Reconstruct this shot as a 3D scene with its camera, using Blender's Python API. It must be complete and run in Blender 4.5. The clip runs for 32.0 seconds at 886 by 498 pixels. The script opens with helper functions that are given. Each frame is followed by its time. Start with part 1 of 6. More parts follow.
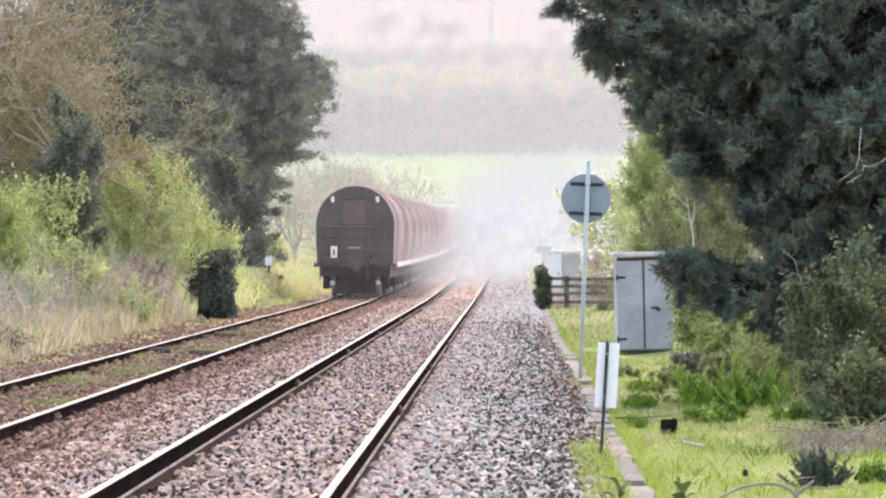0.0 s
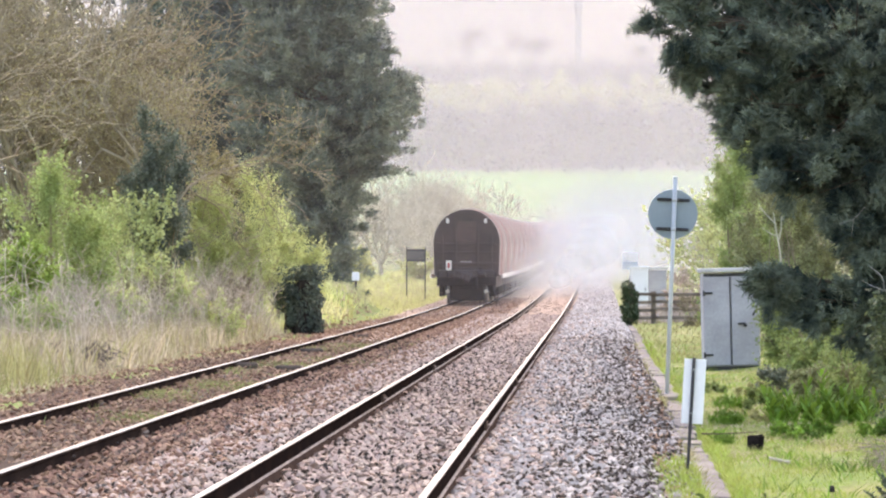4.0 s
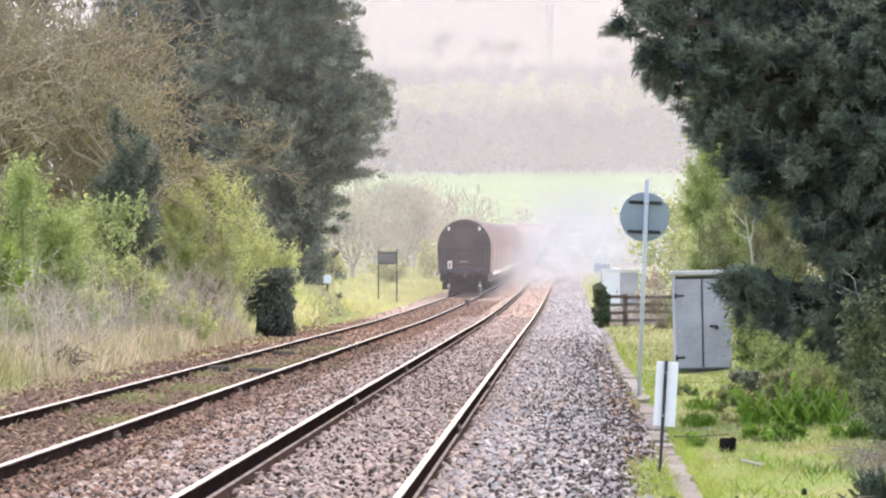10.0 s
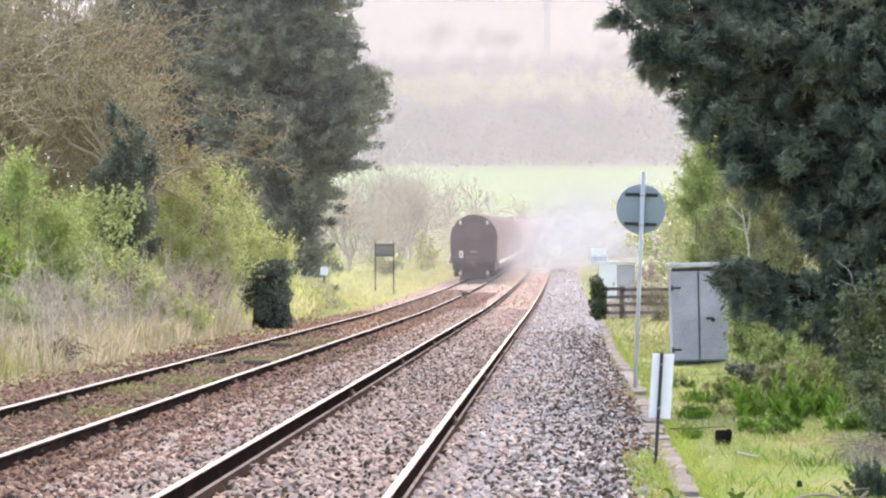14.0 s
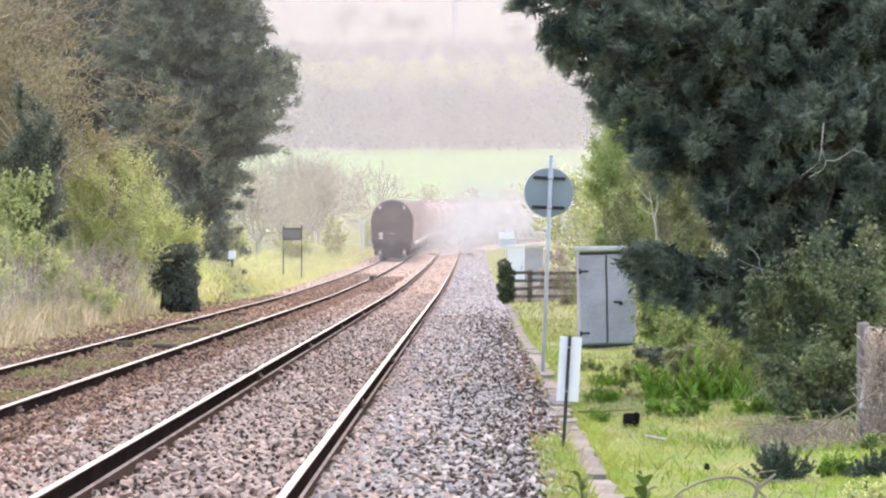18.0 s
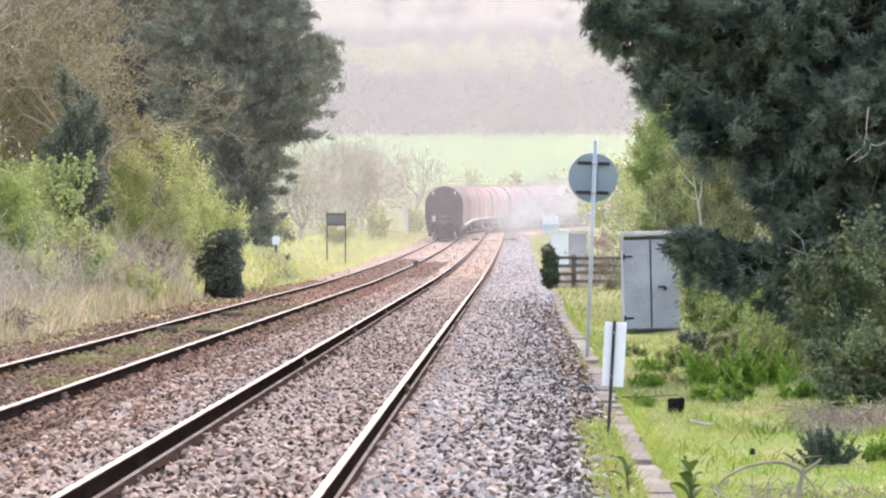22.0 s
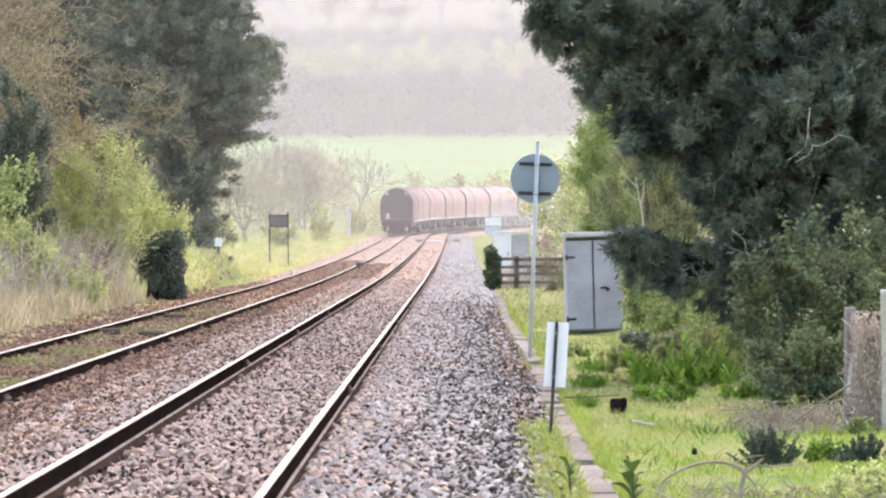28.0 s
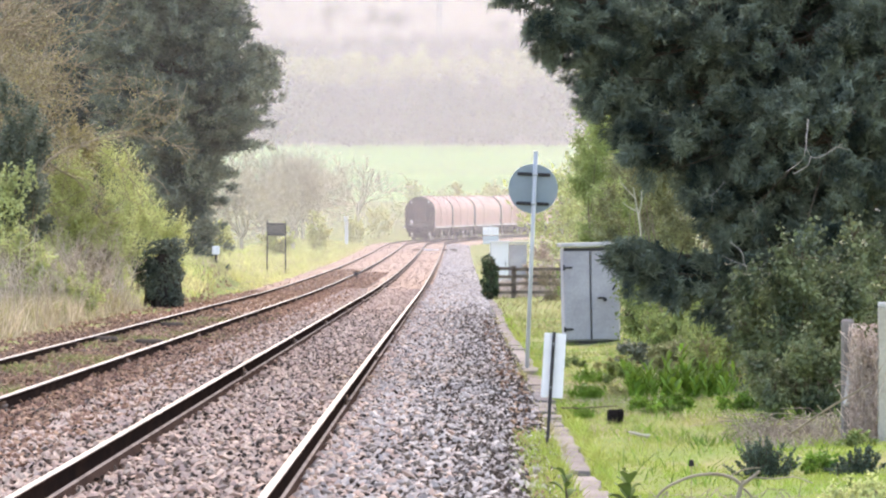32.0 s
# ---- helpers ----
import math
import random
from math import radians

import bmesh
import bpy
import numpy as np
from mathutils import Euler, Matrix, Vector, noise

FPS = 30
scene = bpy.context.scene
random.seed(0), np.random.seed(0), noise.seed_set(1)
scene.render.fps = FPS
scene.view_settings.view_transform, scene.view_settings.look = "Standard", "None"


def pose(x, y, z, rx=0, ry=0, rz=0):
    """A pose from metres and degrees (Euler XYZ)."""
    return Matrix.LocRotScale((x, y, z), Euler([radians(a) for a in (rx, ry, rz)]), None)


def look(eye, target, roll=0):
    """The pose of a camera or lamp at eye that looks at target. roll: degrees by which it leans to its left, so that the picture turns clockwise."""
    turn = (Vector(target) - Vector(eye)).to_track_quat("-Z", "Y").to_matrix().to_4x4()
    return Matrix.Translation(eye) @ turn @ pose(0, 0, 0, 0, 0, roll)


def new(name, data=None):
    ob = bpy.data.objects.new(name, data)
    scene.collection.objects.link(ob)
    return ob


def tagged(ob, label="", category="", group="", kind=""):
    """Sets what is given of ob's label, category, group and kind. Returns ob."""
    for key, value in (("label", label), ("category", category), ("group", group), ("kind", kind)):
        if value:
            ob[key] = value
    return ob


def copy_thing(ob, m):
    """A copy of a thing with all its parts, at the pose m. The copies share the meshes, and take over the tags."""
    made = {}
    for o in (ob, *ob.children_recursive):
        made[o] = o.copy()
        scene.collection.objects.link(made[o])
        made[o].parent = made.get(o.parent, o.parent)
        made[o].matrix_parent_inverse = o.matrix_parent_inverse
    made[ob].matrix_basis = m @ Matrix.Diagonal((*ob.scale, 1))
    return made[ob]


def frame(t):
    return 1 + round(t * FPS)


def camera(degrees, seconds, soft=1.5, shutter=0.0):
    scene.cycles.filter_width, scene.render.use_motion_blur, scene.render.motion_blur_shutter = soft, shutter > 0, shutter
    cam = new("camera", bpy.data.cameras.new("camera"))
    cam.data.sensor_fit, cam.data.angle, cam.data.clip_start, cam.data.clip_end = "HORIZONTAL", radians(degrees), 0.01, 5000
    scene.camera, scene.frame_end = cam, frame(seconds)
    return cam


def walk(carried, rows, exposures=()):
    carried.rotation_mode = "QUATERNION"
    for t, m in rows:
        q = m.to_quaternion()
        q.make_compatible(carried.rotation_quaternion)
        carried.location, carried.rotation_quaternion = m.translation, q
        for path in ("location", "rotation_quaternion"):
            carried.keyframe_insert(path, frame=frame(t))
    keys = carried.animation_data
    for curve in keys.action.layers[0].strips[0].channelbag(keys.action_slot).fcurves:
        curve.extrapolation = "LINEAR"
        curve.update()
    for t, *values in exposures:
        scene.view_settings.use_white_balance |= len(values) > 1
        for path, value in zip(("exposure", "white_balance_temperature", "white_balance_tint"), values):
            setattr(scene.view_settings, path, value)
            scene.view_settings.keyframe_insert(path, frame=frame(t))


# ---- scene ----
from itertools import product

# ---- camera: held by hand beside the line, a long lens, turning only a little ----
cam = camera(10.5, 32.0, soft=2.2)
EYE = 1.836
# seconds, eye's drift across and up (m), yaw to the left of the line, pitch, lean
ROWS = [
    (0.0, -0.0, 0.0, 0.812, 0.027, 0.0), (0.5, -0.006, 0.004, 0.797, -0.047, 0.01),
    (1.0, -0.009, 0.004, 0.778, -0.126, -0.01), (1.5, -0.007, 0.003, 0.822, -0.128, -0.02),
    (2.0, -0.002, 0.003, 0.97, -0.022, -0.05), (2.5, 0.001, 0.002, 1.13, 0.003, -0.04),
    (3.0, 0.001, 0.001, 1.603, 0.066, -0.04), (3.5, 0.002, 0.001, 1.922, 0.126, -0.05),
    (5.5, 0.001, 0.007, 1.384, 0.419, -0.13), (6.0, -0.0, 0.007, 1.375, 0.184, -0.12),
    (6.5, -0.001, 0.006, 1.412, -0.032, -0.1), (7.0, -0.0, 0.006, 1.386, -0.062, -0.08),
    (7.5, -0.0, 0.005, 1.286, 0.086, -0.05), (8.0, 0.001, 0.006, 1.296, 0.258, -0.03),
    (8.5, -0.001, 0.007, 1.393, 0.296, -0.02), (9.0, -0.0, 0.005, 1.512, 0.271, -0.03),
    (9.5, -0.001, 0.005, 1.583, 0.248, -0.03), (10.0, -0.003, 0.004, 1.505, 0.241, -0.03),
    (10.5, -0.0, 0.004, 1.407, 0.241, -0.05), (11.0, 0.001, 0.004, 1.297, 0.169, -0.04),
    (11.5, 0.004, 0.006, 1.267, 0.152, -0.05), (12.0, 0.005, 0.004, 1.183, 0.157, -0.05),
    (12.5, 0.007, 0.003, 1.226, 0.156, -0.04), (13.0, 0.007, 0.003, 1.36, 0.2, -0.04),
    (13.5, 0.009, 0.003, 1.488, 0.21, -0.05), (15.5, 0.01, -0.001, 1.02, -0.294, -0.14),
    (16.0, 0.008, -0.001, 0.671, -0.349, -0.13), (16.5, 0.008, -0.003, 0.403, -0.371, -0.11),
    (17.0, 0.009, -0.005, 0.28, -0.299, -0.09), (17.5, 0.01, -0.006, 0.333, -0.194, -0.08),
    (18.0, 0.01, -0.005, 0.378, -0.041, -0.05), (18.5, 0.011, -0.005, 0.443, 0.038, -0.05),
    (19.0, 0.011, -0.004, 0.311, -0.011, -0.06), (19.5, 0.008, -0.005, 0.229, -0.082, -0.05),
    (20.0, 0.005, -0.005, 0.237, -0.177, -0.03), (20.5, 0.002, -0.004, 0.366, -0.289, -0.01),
    (21.0, 0.003, -0.004, 0.512, -0.339, 0.01), (21.5, -0.001, -0.003, 0.765, -0.316, 0.04),
    (22.0, 0.0, -0.003, 0.895, -0.217, 0.04), (22.5, 0.001, -0.004, 1.121, -0.193, 0.06),
    (23.0, 0.003, -0.004, 1.386, -0.132, 0.06), (23.5, 0.003, -0.004, 1.531, -0.109, 0.06),
    (24.0, 0.002, -0.004, 1.584, -0.112, 0.07), (24.5, 0.005, -0.005, 1.418, -0.055, 0.06),
    (25.0, 0.006, -0.005, 1.133, 0.045, 0.07), (25.5, 0.005, -0.008, 0.939, 0.097, 0.1),
    (27.5, 0.008, -0.012, 0.339, -0.125, 0.18), (28.0, 0.007, -0.01, 0.216, -0.2, 0.14),
    (28.5, 0.007, -0.006, 0.184, -0.281, 0.08), (29.0, 0.006, -0.003, 0.135, -0.331, -0.01),
    (29.5, 0.006, 0.001, 0.175, -0.4, -0.09), (30.0, 0.003, 0.002, 0.198, -0.442, -0.13),
    (30.5, 0.002, 0.003, 0.188, -0.407, -0.16), (31.0, 0.002, 0.003, 0.228, -0.344, -0.18),
    (31.5, 0.002, 0.0, 0.186, -0.185, -0.17), (32.0, 0.003, 0.0, 0.185, -0.093, -0.17),
]
walk(cam, [(t, pose(dx, 0, EYE + dz, 90 + pitch, lean, yaw)) for t, dx, dz, yaw, pitch, lean in ROWS], exposures=[(0.0, 1.93, 8400, 20.3), (32.0, 1.93, 8400, 20.3)])

# ---- light: a bright hazy day, the sun high ahead and to the right behind thin cloud ----
SUN_ELEV, SUN_AZIM = 52, 6
world = bpy.data.worlds.new("sky")
scene.world = world
world.use_nodes = True
wn = world.node_tree
sky = wn.nodes.new("ShaderNodeTexSky")
sky.sky_type = 'NISHITA'
sky.sun_disc = False
sky.sun_elevation, sky.sun_rotation = radians(SUN_ELEV), radians(SUN_AZIM)
sky.dust_density, sky.air_density, sky.ozone_density = 1.2, 1.0, 2.0
wn.links.new(sky.outputs[0], wn.nodes["Background"].inputs[0])
wn.nodes["Background"].inputs[1].default_value = 0.185
sun = new("sun", bpy.data.lights.new("sun", "SUN"))
sun.data.energy, sun.data.angle, sun.data.color = 1.0, radians(40), (1.0, 0.95, 0.88)
sun.matrix_world = look((300 * math.sin(radians(SUN_AZIM)), 300 * math.cos(radians(SUN_AZIM)), 300 * math.tan(radians(SUN_ELEV))), (0, 0, 0))
scene.cycles.transparent_max_bounces = 40


# ---- the lie of the land ----
BEND, CX = 388.0, 385.0


def rise(y):
    """How much higher the line lies at y metres ahead than at the camera."""
    d = np.clip(np.asarray(y, float) - 150, 0, 275)
    return 0.00167 * d + 1.641e-5 * d * d + 0.0107 * np.clip(np.asarray(y, float) - 425, 0, 175)


HILL_Y = (0, 600, 650, 780, 900, 1000, 1300, 1600, 1750, 2400, 5000)
HILL_Z = (0, 3.57, 7.6, 13.2, 19.0, 23.0, 45.0, 67.0, 68.0, 50.0, 30.0)


def land(x, y):
    """Height of the ground beside and beyond the line."""
    x, y = np.asarray(x, float), np.asarray(y, float)
    far = np.interp(y, HILL_Y, HILL_Z)
    z = np.where(y < 600, rise(y), far)
    bank = 0.55 * np.clip((-8.6 - x) / 5, 0, 1) + 0.35 * np.clip((x - 2.2) / 3.5, 0, 1)
    bed = -0.3 * np.clip((0.75 - np.abs(x + 3.3) / 5.2) * 8, 0, 1)
    near = np.clip((430 - y) / 40, 0, 1)
    up = np.clip((-7.7 - x) / 1.1, 0, 1)
    bank = bank + 1.05 * up * up * (3 - 2 * up) * np.exp(-((y - 168) / 15) ** 2)
    lumps = 0.05 * np.sin(x * 1.9 + 0.4 * y) * np.sin(0.7 * y + x) + 3.0 * np.sin(x / 190 + 0.7) * np.clip((y - 800) / 700, 0, 1)
    return z + near * (bank + bed) + lumps


def line_at(s, off):
    """Place and heading on the line, s metres along, off metres to the right of the camera's own line; it bends to the right at BEND."""
    if s < BEND:
        return off, s, float(rise(s)), 0.0
    a = (s - BEND) / (CX + 5.2)
    return CX - (CX - off) * math.cos(a), BEND + (CX - off) * math.sin(a), float(rise(s)), a


def far_off(s):
    """The further line's middle."""
    return -5.47 + 0.0007 * min(s, BEND)


NEAR_MID = -1.92

# ---- materials ----


def material(name, colour, rough=0.8, metal=0.0, vary=0.25, scale=6.0, bump=0.0, bump_scale=40.0, second=None, island=0.0, obj=0.0, spec=None, through_light=0.0):
    """A node material: a base colour varied at two scales and by piece, with fine relief."""
    m = bpy.data.materials.new(name)
    m.use_nodes = True
    n, ln = m.node_tree.nodes, m.node_tree.links
    b = n["Principled BSDF"]
    b.inputs["Roughness"].default_value, b.inputs["Metallic"].default_value = rough, metal
    b.inputs["Specular IOR Level"].default_value = spec if spec is not None else (0.06 if rough >= 0.85 else 0.2 if through_light else 0.4)
    tc = n.new("ShaderNodeTexCoord")
    big, small = n.new("ShaderNodeTexNoise"), n.new("ShaderNodeTexNoise")
    big.inputs["Scale"].default_value, small.inputs["Scale"].default_value = scale * 0.2, scale * 3
    big.inputs["Detail"].default_value, small.inputs["Detail"].default_value = 4, 3
    ln.new(tc.outputs["Object"], big.inputs["Vector"])
    ln.new(tc.outputs["Object"], small.inputs["Vector"])
    mix = n.new("ShaderNodeMix")
    mix.data_type = 'RGBA'
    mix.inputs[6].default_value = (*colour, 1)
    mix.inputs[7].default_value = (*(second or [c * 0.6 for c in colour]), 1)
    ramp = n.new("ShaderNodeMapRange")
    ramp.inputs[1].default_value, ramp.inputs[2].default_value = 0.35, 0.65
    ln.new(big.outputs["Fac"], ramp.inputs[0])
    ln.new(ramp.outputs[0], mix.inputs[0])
    hsv = n.new("ShaderNodeHueSaturation")
    ln.new(mix.outputs[2], hsv.inputs["Color"])
    val = n.new("ShaderNodeMath")
    val.operation = 'MULTIPLY_ADD'
    ln.new(small.outputs["Fac"], val.inputs[0])
    val.inputs[1].default_value, val.inputs[2].default_value = vary * 2, 1 - vary
    last = val.outputs[0]
    for amount, kind in ((island, "geo"), (obj, "obj")):
        if amount:
            src = n.new("ShaderNodeNewGeometry").outputs["Random Per Island"] if kind == "geo" else n.new("ShaderNodeObjectInfo").outputs["Random"]
            k = n.new("ShaderNodeMath")
            k.operation = 'MULTIPLY_ADD'
            ln.new(src, k.inputs[0])
            k.inputs[1].default_value, k.inputs[2].default_value = amount * 2, 1 - amount
            k2 = n.new("ShaderNodeMath")
            k2.operation = 'MULTIPLY'
            ln.new(last, k2.inputs[0])
            ln.new(k.outputs[0], k2.inputs[1])
            last = k2.outputs[0]
            if kind == "geo":
                hue = n.new("ShaderNodeMath")
                hue.operation = 'MULTIPLY_ADD'
                ln.new(src, hue.inputs[0])
                hue.inputs[1].default_value, hue.inputs[2].default_value = 0.024, 0.488
                ln.new(hue.outputs[0], hsv.inputs["Hue"])
    ln.new(last, hsv.inputs["Value"])
    ln.new(hsv.outputs[0], b.inputs["Base Color"])
    if bump:
        bn, bt = n.new("ShaderNodeBump"), n.new("ShaderNodeTexNoise")
        bt.inputs["Scale"].default_value, bt.inputs["Detail"].default_value = bump_scale, 5
        ln.new(tc.outputs["Object"], bt.inputs["Vector"])
        bn.inputs["Strength"].default_value, bn.inputs["Distance"].default_value = bump, 0.03
        ln.new(bt.outputs["Fac"], bn.inputs["Height"])
        ln.new(bn.outputs[0], b.inputs["Normal"])
    if through_light:
        tr, ad = n.new("ShaderNodeBsdfTranslucent"), n.new("ShaderNodeMixShader")
        ln.new(hsv.outputs[0], tr.inputs["Color"])
        ad.inputs[0].default_value = through_light
        ln.new(b.outputs[0], ad.inputs[1])
        ln.new(tr.outputs[0], ad.inputs[2])
        ln.new(ad.outputs[0], n["Material Output"].inputs[0])
    return m


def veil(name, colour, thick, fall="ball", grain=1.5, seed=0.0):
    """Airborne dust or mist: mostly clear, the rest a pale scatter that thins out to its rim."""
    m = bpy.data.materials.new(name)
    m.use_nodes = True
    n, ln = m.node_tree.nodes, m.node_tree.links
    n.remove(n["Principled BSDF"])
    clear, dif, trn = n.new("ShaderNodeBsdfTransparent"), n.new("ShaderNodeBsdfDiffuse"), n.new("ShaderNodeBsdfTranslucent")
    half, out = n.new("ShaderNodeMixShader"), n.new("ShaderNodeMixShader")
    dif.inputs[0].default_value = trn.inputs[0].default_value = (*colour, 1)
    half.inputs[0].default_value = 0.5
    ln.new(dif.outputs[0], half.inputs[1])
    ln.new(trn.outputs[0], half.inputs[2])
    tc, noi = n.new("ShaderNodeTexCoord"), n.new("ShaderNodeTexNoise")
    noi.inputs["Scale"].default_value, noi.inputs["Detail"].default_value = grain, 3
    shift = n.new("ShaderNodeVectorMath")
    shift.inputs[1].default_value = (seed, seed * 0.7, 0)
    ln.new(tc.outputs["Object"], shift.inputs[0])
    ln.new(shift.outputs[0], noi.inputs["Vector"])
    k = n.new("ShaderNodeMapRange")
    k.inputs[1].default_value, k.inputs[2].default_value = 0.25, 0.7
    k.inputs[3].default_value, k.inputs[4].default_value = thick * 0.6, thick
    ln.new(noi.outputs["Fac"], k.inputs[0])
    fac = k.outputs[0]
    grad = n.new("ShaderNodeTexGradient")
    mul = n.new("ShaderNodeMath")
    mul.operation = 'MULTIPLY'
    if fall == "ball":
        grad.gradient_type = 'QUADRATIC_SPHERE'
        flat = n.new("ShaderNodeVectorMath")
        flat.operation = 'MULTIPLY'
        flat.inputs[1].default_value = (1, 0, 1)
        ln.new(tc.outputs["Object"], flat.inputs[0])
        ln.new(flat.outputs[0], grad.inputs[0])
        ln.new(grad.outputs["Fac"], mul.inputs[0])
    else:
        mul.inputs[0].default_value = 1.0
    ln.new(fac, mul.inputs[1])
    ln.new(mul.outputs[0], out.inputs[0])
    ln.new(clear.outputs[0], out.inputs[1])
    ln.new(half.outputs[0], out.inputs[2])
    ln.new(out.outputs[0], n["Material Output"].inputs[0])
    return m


M_GRASS_GROUND = material("grass_ground", (0.135, 0.2, 0.056), 0.95, vary=0.35, scale=3.5, bump=0.5, bump_scale=18, second=(0.225, 0.215, 0.1))
# Near bed: the shade in the gaps between stones is put into its colour
M_BALLAST_SHADED = material("ballast_bed", (0.075, 0.054, 0.042), 0.95, vary=0.5, scale=14, bump=1.0, bump_scale=24, second=(0.06, 0.042, 0.032))
M_STONE_BROWN = material("rusty_ballast", (0.52, 0.4, 0.332), 0.95, vary=0.15, scale=5, island=0.19, second=(0.48, 0.36, 0.292), spec=0.03)
M_STONE_GREY = material("grey_ballast", (0.43, 0.385, 0.35), 0.95, vary=0.15, scale=8, island=0.34, second=(0.39, 0.34, 0.31), spec=0.03)
# Paler than the near bed: haze softening the far gaps is put in
M_BALLAST_FAR = material("haze_paled_bed", (0.36, 0.272, 0.222), 0.95, vary=0.16, scale=5, bump=0.3, bump_scale=9, second=(0.32, 0.235, 0.185))
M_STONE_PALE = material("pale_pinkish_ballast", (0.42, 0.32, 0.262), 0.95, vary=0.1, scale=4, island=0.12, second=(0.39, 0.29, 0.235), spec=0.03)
# Far shoulder stones: distance haze is put into a paler grey
M_STONE_FAR = material("haze_paled_far_stones", (0.5, 0.46, 0.43), 0.95, vary=0.1, scale=4, island=0.2, second=(0.45, 0.41, 0.38), spec=0.03)
M_STONE_DARK = material("dark_earthy_ballast", (0.35, 0.225, 0.16), 0.95, vary=0.2, scale=4, island=0.35, second=(0.25, 0.155, 0.105), spec=0.03)
M_STONE_RUST = material("orange_rusty_ballast", (0.335, 0.212, 0.155), 0.95, vary=0.2, scale=4, island=0.35, second=(0.26, 0.158, 0.11), spec=0.03)
# Dark tone that stands for the shaded gaps between ballast stones
M_STONE_GAP = material("gap_shade_ballast", (0.12, 0.098, 0.084), 0.95, vary=0.2, scale=8, island=0.5, second=(0.085, 0.068, 0.057), spec=0.03)
# Nearly black: the shade on the rail's sides is put into the rust
M_RAIL = material("shaded_rusty_rail", (0.014, 0.01, 0.009), 0.95, vary=0.35, scale=9, bump=0.3, second=(0.024, 0.015, 0.012), spec=0.0)
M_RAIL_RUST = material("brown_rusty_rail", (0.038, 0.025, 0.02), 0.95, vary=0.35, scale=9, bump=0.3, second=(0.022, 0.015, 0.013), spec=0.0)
M_RAIL_FOOT = material("pale_rail_foot", (0.3, 0.25, 0.225), 0.9, spec=0.1, vary=0.3, scale=9, second=(0.2, 0.16, 0.14))
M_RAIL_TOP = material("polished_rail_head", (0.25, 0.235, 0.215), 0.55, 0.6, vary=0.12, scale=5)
M_FISHPLATE = material("rusty_fishplate", (0.16, 0.11, 0.085), 0.95, vary=0.3, scale=15, spec=0.0)
# Paints the shadow beside the near rails' foot; rusty foot on the far line
M_RUST_SHADOW = material("rust_and_foot_shadow", (0.055, 0.037, 0.03), 0.95, vary=0.4, scale=9, second=(0.038, 0.026, 0.022), spec=0.0)
M_WILLOW = material("pale_willow_leaves", (0.37, 0.44, 0.19), 0.7, vary=0.2, scale=5.0, island=0.3, second=(0.26, 0.33, 0.12), through_light=0.45)
M_HOLLY = material("grey_green_holly", (0.18, 0.205, 0.155), 0.6, vary=0.2, scale=8, island=0.3, second=(0.085, 0.105, 0.08), through_light=0.2)
M_OLIVE = material("olive_budding_leaves", (0.28, 0.305, 0.16), 0.8, vary=0.2, scale=6, island=0.35, second=(0.19, 0.195, 0.11), through_light=0.3)
M_TIMBER = material("old_timber", (0.075, 0.06, 0.05), 0.95, vary=0.4, scale=20, bump=0.6, second=(0.13, 0.1, 0.08))
M_CONCRETE = material("worn_concrete", (0.235, 0.212, 0.2), 0.92, vary=0.25, scale=12, bump=0.4, second=(0.2, 0.18, 0.165), obj=0.18)
M_GALV = material("galvanised_steel", (0.5, 0.53, 0.55), 0.45, 0.35, vary=0.12, scale=14, second=(0.4, 0.43, 0.46))
M_SIGN_BACK = material("sign_back_grey", (0.27, 0.34, 0.385), 0.5, 0.1, vary=0.08, scale=5, second=(0.225, 0.295, 0.335))
M_DARK_STEEL = material("dark_steel", (0.04, 0.04, 0.045), 0.6, 0.2, vary=0.3, scale=20)
M_WHITE = material("white_paint", (0.8, 0.82, 0.84), 0.5, vary=0.06, scale=6, second=(0.7, 0.73, 0.76))
M_CABINET = material("weathered_grey_cabinet", (0.4, 0.4, 0.425), 0.6, vary=0.2, scale=7, bump=0.1, second=(0.29, 0.285, 0.31))
M_CABINET_ROOF = material("pale_cabinet_roof", (0.6, 0.6, 0.6), 0.55, vary=0.1, scale=9)
M_WOOD_GREY = material("weathered_fence_wood", (0.21, 0.17, 0.14), 0.95, vary=0.3, scale=18, bump=0.5, second=(0.13, 0.1, 0.085), obj=0.15)
M_BARK = material("brown_bark", (0.13, 0.1, 0.075), 0.95, vary=0.4, scale=14, bump=0.7, second=(0.08, 0.06, 0.045))
M_TWIG = material("bare_twigs", (0.3, 0.255, 0.175), 0.95, vary=0.4, scale=10, second=(0.19, 0.155, 0.11))
# Far lighter than the near twigs: distance haze is put into the colour
M_TWIG_FAR = material("haze_paled_twigs", (0.58, 0.53, 0.4), 0.95, vary=0.3, scale=3)
# Dark second tones put the shade between tufts into the needles
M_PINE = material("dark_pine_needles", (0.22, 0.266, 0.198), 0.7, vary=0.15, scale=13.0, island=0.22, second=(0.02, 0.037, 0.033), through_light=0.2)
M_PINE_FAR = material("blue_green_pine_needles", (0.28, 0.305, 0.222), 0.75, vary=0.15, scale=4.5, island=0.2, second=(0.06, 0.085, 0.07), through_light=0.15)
# Darker copy of the conifer needles, with the rear trees' shade put in
M_PINE_SHADE = material("shaded_conifer_needles", (0.15, 0.185, 0.155), 0.75, vary=0.15, scale=4.5, island=0.2, second=(0.045, 0.066, 0.06), through_light=0.1)
M_IVY = material("dark_ivy_leaves", (0.08, 0.115, 0.06), 0.5, vary=0.3, scale=3, island=0.5, second=(0.025, 0.045, 0.022), through_light=0.15)
